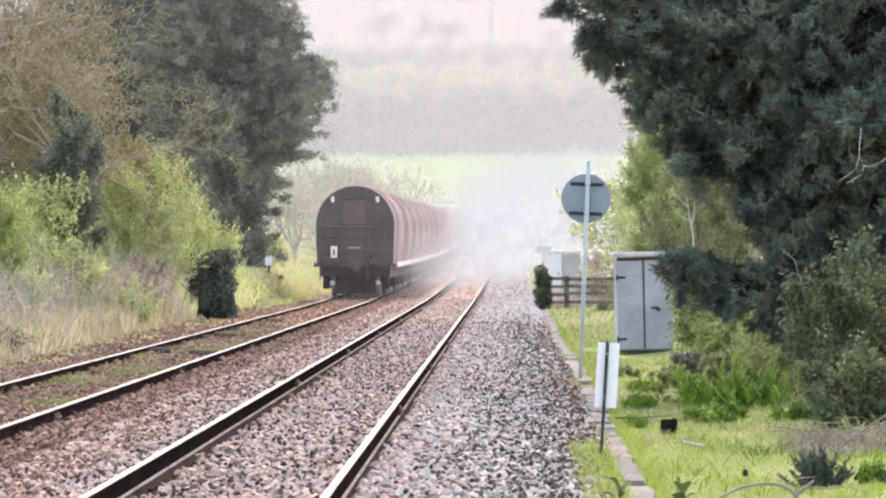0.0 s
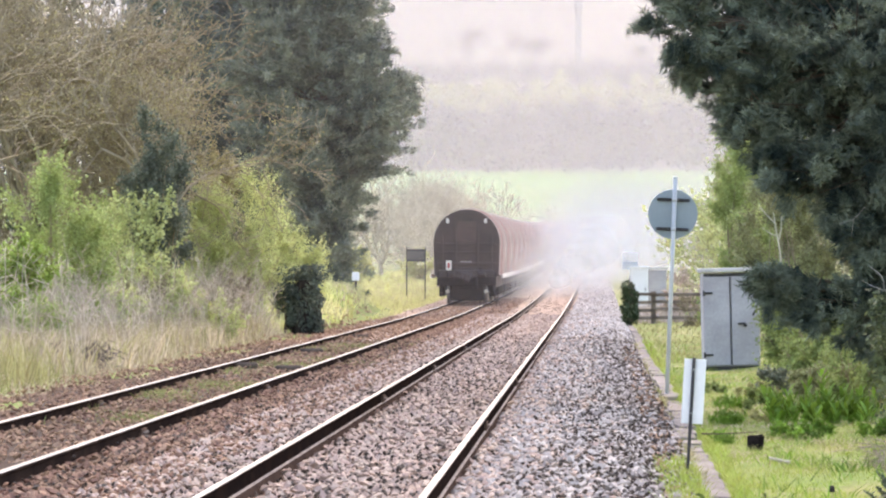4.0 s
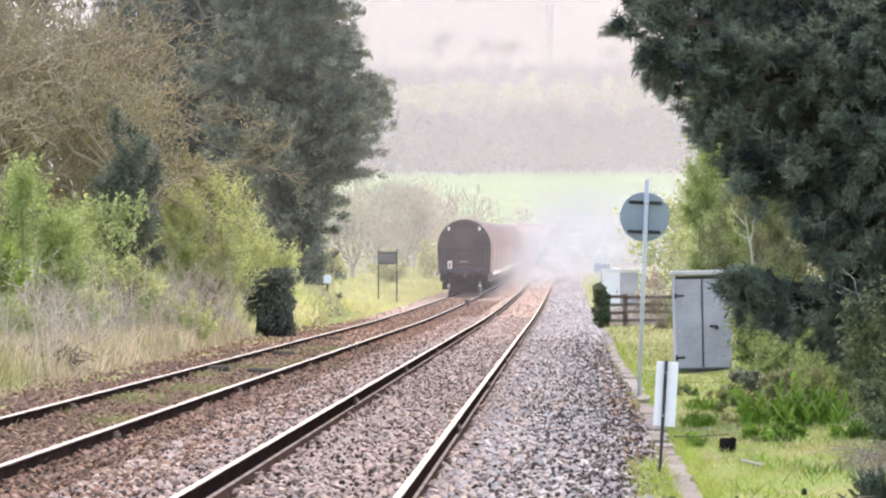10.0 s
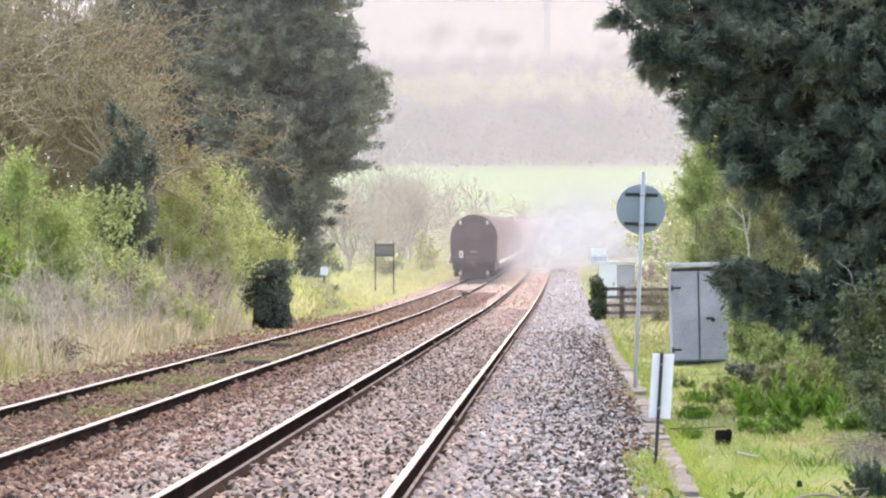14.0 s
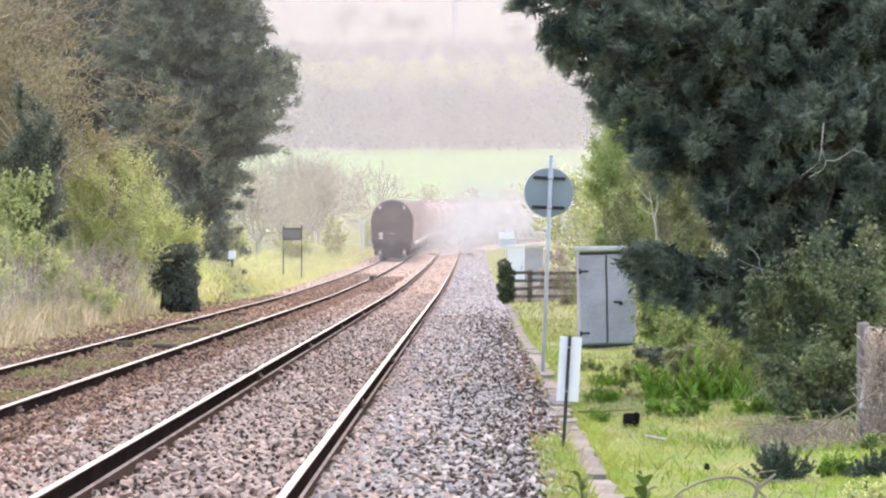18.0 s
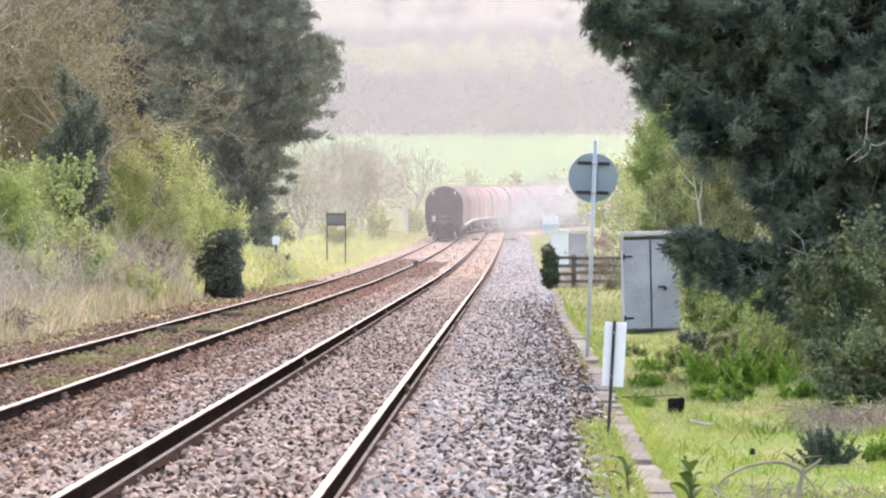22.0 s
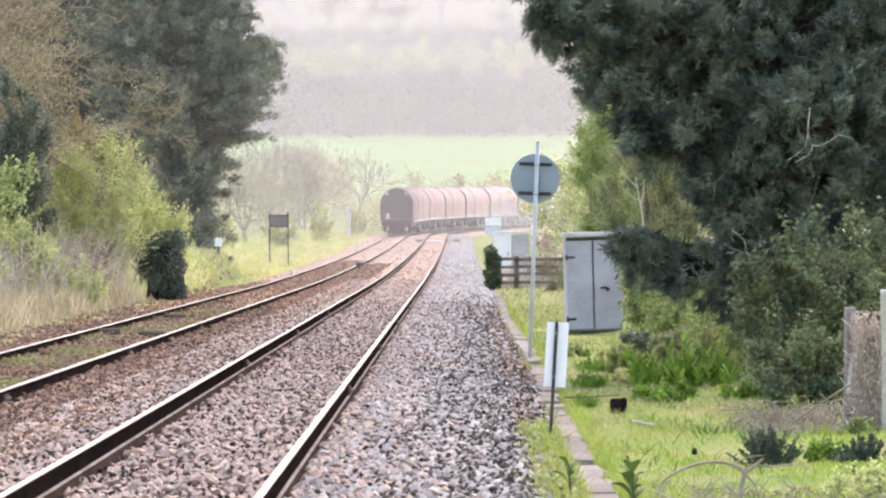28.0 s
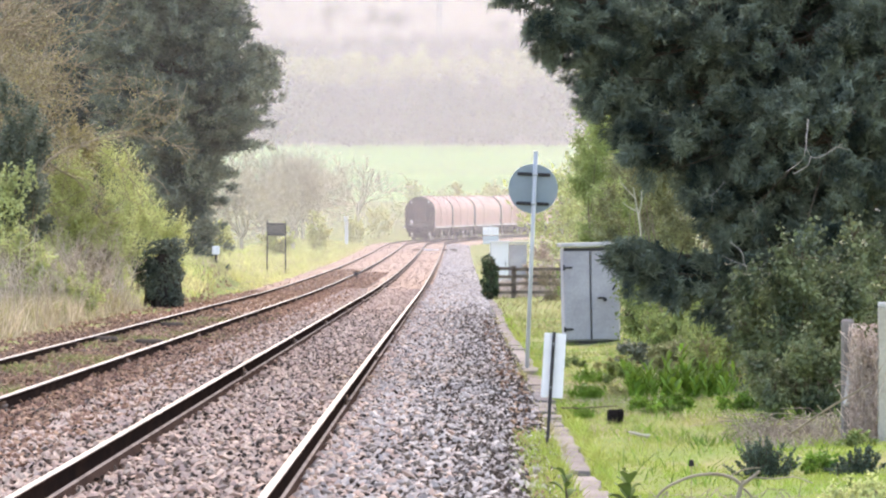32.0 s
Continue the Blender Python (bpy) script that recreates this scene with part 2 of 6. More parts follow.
M_HAWTHORN = material("fresh_hawthorn_leaves", (0.55, 0.58, 0.27), 0.7, vary=0.2, scale=6.0, island=0.3, second=(0.36, 0.41, 0.185), through_light=0.38)
M_SPRING = material("bright_spring_leaves", (0.27, 0.37, 0.1), 0.7, vary=0.25, scale=1.0, island=0.4, second=(0.22, 0.3, 0.09), through_light=0.45)
M_LAUREL = material("mid_green_leaves", (0.265, 0.33, 0.125), 0.65, vary=0.2, scale=9, island=0.35, second=(0.13, 0.175, 0.068), through_light=0.38)
M_STRAW = material("dry_grass_stems", (0.57, 0.475, 0.355), 0.9, vary=0.2, scale=1.5, island=0.35, second=(0.4, 0.335, 0.245), through_light=0.3)
M_BLADE = material("young_grass_blades", (0.235, 0.355, 0.062), 0.75, vary=0.15, scale=2.5, island=0.3, second=(0.31, 0.345, 0.095), through_light=0.35)
M_DOCK = material("dock_leaves", (0.18, 0.315, 0.048), 0.6, vary=0.2, scale=12, island=0.3, second=(0.065, 0.135, 0.026), spec=0.15, through_light=0.3)
M_BRAMBLE = material("dead_bramble_stems", (0.57, 0.46, 0.405), 0.95, vary=0.3, scale=8, island=0.35, second=(0.44, 0.34, 0.295))
M_LITTER = material("grey_brown_dead_stems", (0.36, 0.305, 0.25), 0.95, vary=0.3, scale=8, island=0.5, second=(0.24, 0.195, 0.16))
M_SAPLING = material("pale_sapling_bark", (0.5, 0.48, 0.4), 0.85, vary=0.25, scale=12, second=(0.36, 0.34, 0.27))
M_LEAF_OLIVE = material("olive_seedling_leaves", (0.1, 0.16, 0.045), 0.7, vary=0.2, scale=12, second=(0.065, 0.11, 0.03), spec=0.15, through_light=0.2)
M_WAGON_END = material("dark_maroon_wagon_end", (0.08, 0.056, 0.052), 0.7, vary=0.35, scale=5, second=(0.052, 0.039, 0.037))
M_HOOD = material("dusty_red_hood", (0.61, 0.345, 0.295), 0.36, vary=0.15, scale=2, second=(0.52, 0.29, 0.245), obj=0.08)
# Ribs much paler than the hood: their highlights are put into the colour
M_HOOD_RIB = material("pale_hood_rib", (0.76, 0.59, 0.53), 0.45, vary=0.15, scale=3)
M_HOOD_RIM = material("pale_hood_rim", (0.78, 0.71, 0.66), 0.5, vary=0.2, scale=5)
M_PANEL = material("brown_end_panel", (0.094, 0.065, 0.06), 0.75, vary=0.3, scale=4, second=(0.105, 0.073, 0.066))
M_GRIME = material("dusty_grime", (0.08, 0.067, 0.068), 0.9, vary=0.45, scale=6, second=(0.05, 0.042, 0.042))
M_STANCHION = material("dusty_bracket", (0.34, 0.29, 0.27), 0.8, vary=0.25, scale=5)
M_UNDER = material("grimy_underframe", (0.034, 0.028, 0.029), 0.85, vary=0.4, scale=6)
M_WHEEL = material("wheel_steel", (0.3, 0.28, 0.28), 0.4, 0.7, vary=0.2, scale=8)
M_REFLECT = material("white_marker_plate", (0.8, 0.78, 0.74), 0.4, vary=0.05, scale=9)
M_RED = material("red_plate", (0.5, 0.04, 0.06), 0.5, vary=0.1, scale=9)
M_FIELD = material("far_spring_field", (0.16, 0.305, 0.095), 0.95, vary=0.08, scale=0.05, second=(0.185, 0.31, 0.1))
M_WOODS = material("far_bare_woods", (0.14, 0.118, 0.115), 0.95, vary=0.05, scale=0.05, island=0.05, second=(0.1, 0.09, 0.08))
M_WOODS_GREEN = material("far_budding_woods", (0.42, 0.42, 0.1), 0.95, vary=0.05, scale=0.05, island=0.06, second=(0.3, 0.28, 0.1))
M_MAST = material("mast_steel", (0.3, 0.3, 0.32), 0.6, 0.3, vary=0.1, scale=4)


def glow_red():
    m = bpy.data.materials.new("red_lamp_lens")
    m.use_nodes = True
    b = m.node_tree.nodes["Principled BSDF"]
    b.inputs["Base Color"].default_value = (0.6, 0.02, 0.03, 1)
    b.inputs["Emission Color"].default_value = (1.0, 0.004, 0.006, 1)
    b.inputs["Emission Strength"].default_value = 8.0
    return m


M_LENS = glow_red()

# ---- building helpers ----


def mesh_of(name, verts, faces, mats, face_mats=None, smooth=False):
    """A mesh from arrays; all faces have the same number of corners."""
    verts, faces = np.asarray(verts, np.float32), np.asarray(faces, np.int32)
    me = bpy.data.meshes.new(name)
    nf, k = faces.shape
    me.vertices.add(len(verts))
    me.vertices.foreach_set("co", verts.ravel())
    me.loops.add(nf * k)
    me.loops.foreach_set("vertex_index", faces.ravel())
    me.polygons.add(nf)
    me.polygons.foreach_set("loop_start", np.arange(0, nf * k, k, dtype=np.int32))
    me.polygons.foreach_set("loop_total", np.full(nf, k, np.int32))
    for m in mats if isinstance(mats, (list, tuple)) else [mats]:
        me.materials.append(m)
    if face_mats is not None:
        me.polygons.foreach_set("material_index", np.asarray(face_mats, np.int32))
    me.polygons.foreach_set("use_smooth", np.full(nf, smooth))
    me.update(calc_edges=True)
    me.validate()
    return me


def child(name, me, parent=None, m=None, label=""):
    ob = new(name, me)
    if parent is not None:
        ob.parent = parent
    if m is not None:
        ob.matrix_basis = m
    if label:
        ob["label"] = label
    return ob


def part(name, bm, mat, parent=None, label="", m=None):
    me = bpy.data.meshes.new(name)
    bm.to_mesh(me)
    bm.free()
    for x in mat if isinstance(mat, (list, tuple)) else [mat]:
        me.materials.append(x)
    return child(name, me, parent, m, label)


def thing(name, m, label, category, group="", kind=""):
    ob = new(name)
    ob.matrix_basis = m
    return tagged(ob, label, category, group, kind)


def box(sx, sy, sz, at=(0, 0, 0), bevel=0.0, bm=None, turn=None):
    """A box of that size with its middle at at, its edges taken off."""
    own = bmesh.new()
    bmesh.ops.create_cube(own, size=1)
    bmesh.ops.scale(own, vec=(sx, sy, sz), verts=own.verts)
    if bevel:
        bmesh.ops.bevel(own, geom=own.edges[:], offset=bevel, segments=1, affect='EDGES', profile=0.5)
    if turn is not None:
        bmesh.ops.transform(own, matrix=turn, verts=own.verts)
    bmesh.ops.translate(own, vec=at, verts=own.verts)
    return join(bm, own)


def rod(r, h, at=(0, 0, 0), axis='Z', seg=12, bevel=0.0, bm=None, r2=None):
    own = bmesh.new()
    bmesh.ops.create_cone(own, cap_ends=True, segments=seg, radius1=r, radius2=r if r2 is None else r2, depth=h)
    if bevel:
        bmesh.ops.bevel(own, geom=[e for e in own.edges if len(e.link_faces) == 2 and any(len(f.verts) > 4 for f in e.link_faces)], offset=bevel, segments=1, affect='EDGES')
    if axis == 'X':
        bmesh.ops.rotate(own, matrix=Matrix.Rotation(radians(90), 3, 'Y'), verts=own.verts)
    if axis == 'Y':
        bmesh.ops.rotate(own, matrix=Matrix.Rotation(radians(90), 3, 'X'), verts=own.verts)
    bmesh.ops.translate(own, vec=at, verts=own.verts)
    for f in own.faces:
        f.smooth = len(f.verts) == 4
    return join(bm, own)


def join(bm, own):
    if bm is None:
        return own
    tmp = bpy.data.meshes.new("tmp")
    own.to_mesh(tmp)
    own.free()
    bm.from_mesh(tmp)
    bpy.data.meshes.remove(tmp)
    return bm


def sweep(profile, places, mats, face_mat=None, name="sweep", smooth=False):
    """A closed profile of (across, up) drawn along places (x, y, z, heading)."""
    k, v, f, fm = len(profile), [], [], []
    for x, y, z, a in places:
        for px, pz in profile:
            v.append((x + px * math.cos(a), y - px * math.sin(a), z + pz))
    for i in range(len(places) - 1):
        for j in range(k):
            j2 = (j + 1) % k
            f.append((i * k + j, i * k + j2, (i + 1) * k + j2, (i + 1) * k + j))
            fm.append(face_mat[j] if face_mat else 0)
    return mesh_of(name, v, f, mats, fm, smooth)


def branches(rng, start, direction, length, radius, depth, spread=0.6, kids=3, bend=0.25, up=0.1, out=None, taper=0.62):
    """Segments (a, b, ra, rb) of a limb that forks and forks again."""
    out = [] if out is None else out
    p, d = np.array(start, float), np.array(direction, float)
    d /= np.linalg.norm(d)
    steps = 3 if depth > 0 else 2
    for i in range(steps):
        q = p + d * length / steps
        r1 = radius * (1 - 0.35 * (i + 1) / steps)
        out.append((p.copy(), q.copy(), radius * (1 - 0.35 * i / steps), r1))
        if depth > 0 and i > 0 or depth > 2:
            for _ in range(kids if i == steps - 1 else max(1, kids - 1)):
                e = d + rng.normal(0, spread, 3)
                e[2] += up
                branches(rng, q, e, length * rng.uniform(0.55, 0.82), r1 * taper, depth - 1, spread, kids, bend, up, out, taper) if depth > 0 else None
        p = q
        d = d + rng.normal(0, bend, 3) * 0.5
        d /= np.linalg.norm(d)
    return out


def limbs_mesh(name, segs, mat, sides=4, least=0.004):
    a, b = np.array([s[0] for s in segs]), np.array([s[1] for s in segs])
    ra, rb = np.maximum([s[2] for s in segs], least), np.maximum([s[3] for s in segs], least)
    d = b - a
    d /= np.linalg.norm(d, axis=1)[:, None] + 1e-9
    u = np.cross(d, np.where(np.abs(d[:, 2:3]) > 0.9, [[1.0, 0, 0]], [[0, 0, 1.0]]))
    u /= np.linalg.norm(u, axis=1)[:, None] + 1e-9
    w = np.cross(d, u)
    n, v, f = len(segs), [], []
    for k in range(sides):
        c, s = math.cos(2 * math.pi * k / sides), math.sin(2 * math.pi * k / sides)
        v.append(a + (u * c + w * s) * ra[:, None])
    for k in range(sides):
        c, s = math.cos(2 * math.pi * k / sides), math.sin(2 * math.pi * k / sides)
        v.append(b + (u * c + w * s) * rb[:, None])
    verts = np.stack(v, 1).reshape(-1, 3)
    base = np.arange(n)[:, None] * 2 * sides
    f = np.concatenate([base + np.array([[k, (k + 1) % sides, sides + (k + 1) % sides, sides + k]]) for k in range(sides)])
    return mesh_of(name, verts, f, mat, smooth=True)


def tube(name, pts, radius, mat, tip=0.5, sides=7):
    """One bent, tapering stick through the points."""
    q = np.array(pts, float)
    q = np.concatenate([[2 * q[0] - q[1]], q, [2 * q[-1] - q[-2]]])
    p = []
    for i in range(1, len(q) - 2):
        for u in (0.0, 0.33, 0.67):
            p.append(q[i] + 0.5 * u * (q[i + 1] - q[i - 1] + u * (2 * q[i - 1] - 5 * q[i] + 4 * q[i + 1] - q[i + 2] + u * (3 * (q[i] - q[i + 1]) + q[i + 2] - q[i - 1]))))
    p = np.array(p + [q[-2]])
    v, f = [], []
    for i in range(len(p)):
        d = p[min(i + 1, len(p) - 1)] - p[max(i - 1, 0)]
        d /= np.linalg.norm(d)
        u = np.cross(d, (0.0, 0.0, 1.0) if abs(d[2]) < 0.9 else (1.0, 0.0, 0.0))
        u /= np.linalg.norm(u)
        w = np.cross(d, u)
        r = radius * (1 - (1 - tip) * i / (len(p) - 1))
        v += [p[i] + (u * math.cos(2 * math.pi * k / sides) + w * math.sin(2 * math.pi * k / sides)) * r for k in range(sides)]
    for i in range(len(p) - 1):
        f += [(i * sides + k, i * sides + (k + 1) % sides, (i + 1) * sides + (k + 1) % sides, (i + 1) * sides + k) for k in range(sides)]
    return mesh_of(name, v, f, mat, smooth=True)


def leaf_arrays(rng, centres, size, aspect=0.6, flat=0.0):
    """Small folded leaves, each a pair of triangles, turned at random about their places."""
    n = len(centres)
    d = rng.normal(0, 1, (n, 3))
    d[:, 2] *= 1 - flat
    d /= np.linalg.norm(d, axis=1)[:, None]
    e = np.cross(d, rng.normal(0, 1, (n, 3)))
    e /= np.linalg.norm(e, axis=1)[:, None]
    nn = np.cross(d, e)
    s = size * rng.uniform(0.6, 1.3, n)[:, None]
    p = [centres - d * s * 0.5, centres + e * s * aspect * 0.5 + nn * s * 0.12, centres + d * s * 0.5, centres - e * s * aspect * 0.5 + nn * s * 0.12]
    v = np.stack(p, 1).reshape(-1, 3)
    f = np.arange(n)[:, None] * 4 + np.array([[0, 1, 2, 3]])
    return v, f


def needle_arrays(rng, tips, ways, length, width, per):
    """Tufts of needles: per thin blades fanning from each tip along its way."""
    n = len(tips)
    t, w = np.repeat(tips, per, 0), np.repeat(ways, per, 0)
    d = w + rng.normal(0, 0.62, (n * per, 3))
    d /= np.linalg.norm(d, axis=1)[:, None]
    e = np.cross(d, rng.normal(0, 1, (n * per, 3)))
    e /= np.linalg.norm(e, axis=1)[:, None]
    ln = length * rng.uniform(0.6, 1.2, (n * per, 1))
    o = t + rng.normal(0, length * 0.22, (n * per, 3))
    v = np.stack([o - e * width / 2, o + d * ln, o + e * width / 2], 1).reshape(-1, 3)
    return v, np.arange(n * per)[:, None] * 3 + np.array([[0, 1, 2]])


def lobes(rng, n, centre, radii, low=-1.0, size=(0.25, 0.45)):
    """Places and sizes of the clumps that make up a crown, near its outside."""
    got = []
    while len(got) < n:
        p = rng.normal(0, 1, 3)
        p /= np.linalg.norm(p)
        if p[2] < low:
            continue
        p *= rng.uniform(0.45, 1.0)
        got.append((np.array(centre) + p * np.array(radii), rng.uniform(*size) * min(radii)))
    return got


def in_lobes(rng, clumps, count, shell=0.55):
    w = np.array([r ** 2 for q, r in clumps])
    pick = rng.choice(len(clumps), count, p=w / w.sum())
    c, r = np.array([q for q, _ in clumps])[pick], np.array([s for _, s in clumps])[pick]
    d = rng.normal(0, 1, (count, 3))
    d /= np.linalg.norm(d, axis=1)[:, None]
    return c + d * r[:, None] * rng.uniform(shell, 1.08, (count, 1)), d


def loose_in(rng, clumps, count):
    """Leaf places that thin out from the middle of each clump."""
    w = np.array([r ** 2 for q, r in clumps])
    pick = rng.choice(len(clumps), count, p=w / w.sum())
    c, r = np.array([q for q, s in clumps])[pick], np.array([s for q, s in clumps])[pick]
    return c + rng.normal(0, 0.42, (count, 3)) * r[:, None]


def blades(rng, x, y, z, height, width, lean=0.35):
    n = len(x)
    base = np.stack([x, y, z - 0.03], 1)
    a = rng.uniform(0, 2 * math.pi, n)
    side = np.stack([np.cos(a), np.sin(a) * 0.3, np.zeros(n)], 1) * width
    h = height * rng.uniform(0.5, 1.25, (n, 1))
    bow = np.concatenate([rng.normal(0, lean, (n, 2)), np.ones((n, 1))], 1) * h
    v = np.stack([base - side, base + side, base + side * 0.7 + bow * [[0.4, 0.4, 0.62]], base - side * 0.7 + bow * [[0.4, 0.4, 0.62]], base + bow * [[1.1, 1.1, 1]]], 1).reshape(-1, 3)
    i = np.arange(n)[:, None] * 5
    return v, np.concatenate([i + np.array([[0, 1, 2]]), i + np.array([[0, 2, 3]]), i + np.array([[3, 2, 4]])])


# ---- ground, one sheet to the horizon ----


def build_ground():
    xs = np.concatenate([-np.geomspace(3200, 16, 40), np.arange(-15, 10.1, 0.5), np.geomspace(11, 3200, 40)])
    ys = np.concatenate([np.arange(-60, 30, 5), np.arange(30, 130, 0.6), np.arange(130, 300, 2), np.arange(300, 700, 8), np.arange(700, 1800, 25), np.geomspace(1820, 5000, 14)])
    X, Y = np.meshgrid(xs, ys)
    Z = land(X, Y)
    v = np.stack([X, Y, Z], -1).reshape(-1, 3)
    nx = len(xs)
    i = np.arange((len(ys) - 1) * nx).reshape(-1, nx)[:, :-1].ravel()
    f = np.stack([i, i + 1, i + 1 + nx, i + nx], 1)
    yc = Y.reshape(-1)[i]
    fm = np.where((yc > 640) & (yc < 905), 1, np.where(yc >= 905, 2, 0))
    ob = child("ground", mesh_of("ground", v, f, [M_GRASS_GROUND, M_FIELD, M_WOODS], fm, True))
    tagged(ob, "rough spring grass rising to a green field and hill", "ground", kind="structure")


def places(off, s0, s1, step):
    s = np.arange(s0, s1 + step * 0.5, step)
    return [line_at(float(q), off(float(q)) if callable(off) else off) for q in s]


def build_track():
    bed = [(-5.2, -0.35), (-4.75, 0.0), (-4.0, 0.02), (-3.05, 0.045), (-2.85, 0.105), (-1.45, 0.105), (-1.3, 0.075), (-0.3, 0.075), (0.4, 0.085), (2.35, 0.085), (2.75, 0.12), (3.45, 0.12), (4.12, 0.015), (4.4, -0.35)]
    ob = child("ballast_bed", sweep(bed, places(-3.3, -20, 112, 4), M_BALLAST_SHADED, name="ballast_bed"))
    tagged(ob, "brown and grey stone ballast bed under two tracks, darkened for shaded gaps", "ballast", kind="structure")
    near = ob
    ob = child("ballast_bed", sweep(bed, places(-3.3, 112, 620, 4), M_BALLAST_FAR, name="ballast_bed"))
    tagged(ob, "pinkish ballast bed further up the line, paled as by haze", "ballast", kind="structure")
    # the lowest slopes are an added dark skirt for the foot's shadow
    prof = [(-0.09, -0.225), (0.09, -0.225), (0.038, -0.14), (0.018, -0.128), (0.012, -0.045), (0.034, -0.032), (0.036, -0.006), (0.029, 0.0), (-0.029, 0.0), (-0.036, -0.006), (-0.034, -0.032), (-0.012, -0.045), (-0.018, -0.128), (-0.038, -0.14)]
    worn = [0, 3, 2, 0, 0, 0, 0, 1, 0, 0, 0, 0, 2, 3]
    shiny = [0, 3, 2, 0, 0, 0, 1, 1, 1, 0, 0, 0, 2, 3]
    for name, mid, top, label in (("near_track", lambda s: NEAR_MID, 0.3, "clear main line, bright-topped rails on stone ballast"), ("far_track", far_off, 0.225, "further line with rusty-sided rails, used by the train")):
        t = tagged(new(name), label, "railway track", kind="structure")
        for side in (-0.7525, 0.7525):
            pl = [(x, y, z + top, a) for x, y, z, a in places(lambda s: mid(s) + side, -20, 620, 2)]
            rail = child("rail", sweep(prof, pl, [M_RAIL, M_RAIL_TOP, M_RAIL_FOOT, M_RUST_SHADOW] if name == "near_track" else [M_RAIL_RUST, M_RAIL_TOP, M_RUST_SHADOW, M_RUST_SHADOW], worn if name == "near_track" else shiny, "rail"), t)
            for s in np.arange(49.3 if side > 0 else 59.5, 190, 18.288):
                x, y, z, a = line_at(float(s), mid(float(s)) + side)
                for e in (-1, 1):
                    plate = part("fishplate", box(0.03, 0.56, 0.085, (0, 0, 0), 0.008), M_FISHPLATE, rail, "rust-brown bolted fishplate", pose(x + e * 0.026, y, z + top - 0.088))
                    for k in (-0.2, -0.07, 0.07, 0.2):
                        part("bolt", rod(0.016, 0.03, (e * 0.024, k, 0), 'X', 6), M_RAIL_FOOT, plate)
    return near


def moved_stones(rng, n, xy, z, size, mat, name, label):
    """Broken stones with flat faces, each its own island."""
    base = np.array([(1, 0, 0), (0.1, 0.9, 0.05), (-1, 0.1, 0), (0, -0.95, -0.05), (0.42, 0.08, 0.6), (-0.4, -0.08, 0.55), (0, 0, -0.75)])
    tri = np.array([(0, 1, 4), (1, 5, 4), (1, 2, 5), (2, 3, 5), (3, 4, 5), (3, 0, 4), (1, 0, 6), (2, 1, 6), (3, 2, 6), (0, 3, 6)])
    k = len(base)
    turn, tx, ty = rng.uniform(0, 2 * math.pi, n), np.clip(rng.normal(0, 0.4, n), -0.6, 0.6), np.clip(rng.normal(0, 0.4, n), -0.6, 0.6)
    pts = base[None] * rng.uniform(0.75, 1.2, (n, k, 1)) * (size * rng.uniform(0.6, 1.35, n))[:, None, None] * rng.uniform(0.75, 1.15, (n, 1, 3))
    c, q = np.cos(turn)[:, None], np.sin(turn)[:, None]
    px, py = pts[:, :, 0] * c - pts[:, :, 1] * q, pts[:, :, 0] * q + pts[:, :, 1] * c
    pz = pts[:, :, 2] + px * tx[:, None] + py * ty[:, None]
    v = np.stack([px, py, pz], -1) + np.stack([xy[:, 0], xy[:, 1], z], 1)[:, None, :]
    f = (np.arange(n) * k)[:, None, None] + tri[None]
    ob = child(name, mesh_of(name, v.reshape(-1, 3), f.reshape(-1, 3), mat))
    return tagged(ob, label, "ballast stones", kind="stuff")


def bed_height(x):
    return np.interp(x, [-8.5, -8.05, -7.3, -6.35, -6.15, -4.75, -4.6, -3.6, -2.9, -0.95, -0.55, 0.15, 0.82, 1.1], [-0.35, 0.0, 0.02, 0.045, 0.105, 0.105, 0.075, 0.075, 0.085, 0.085, 0.12, 0.12, 0.015, -0.35])


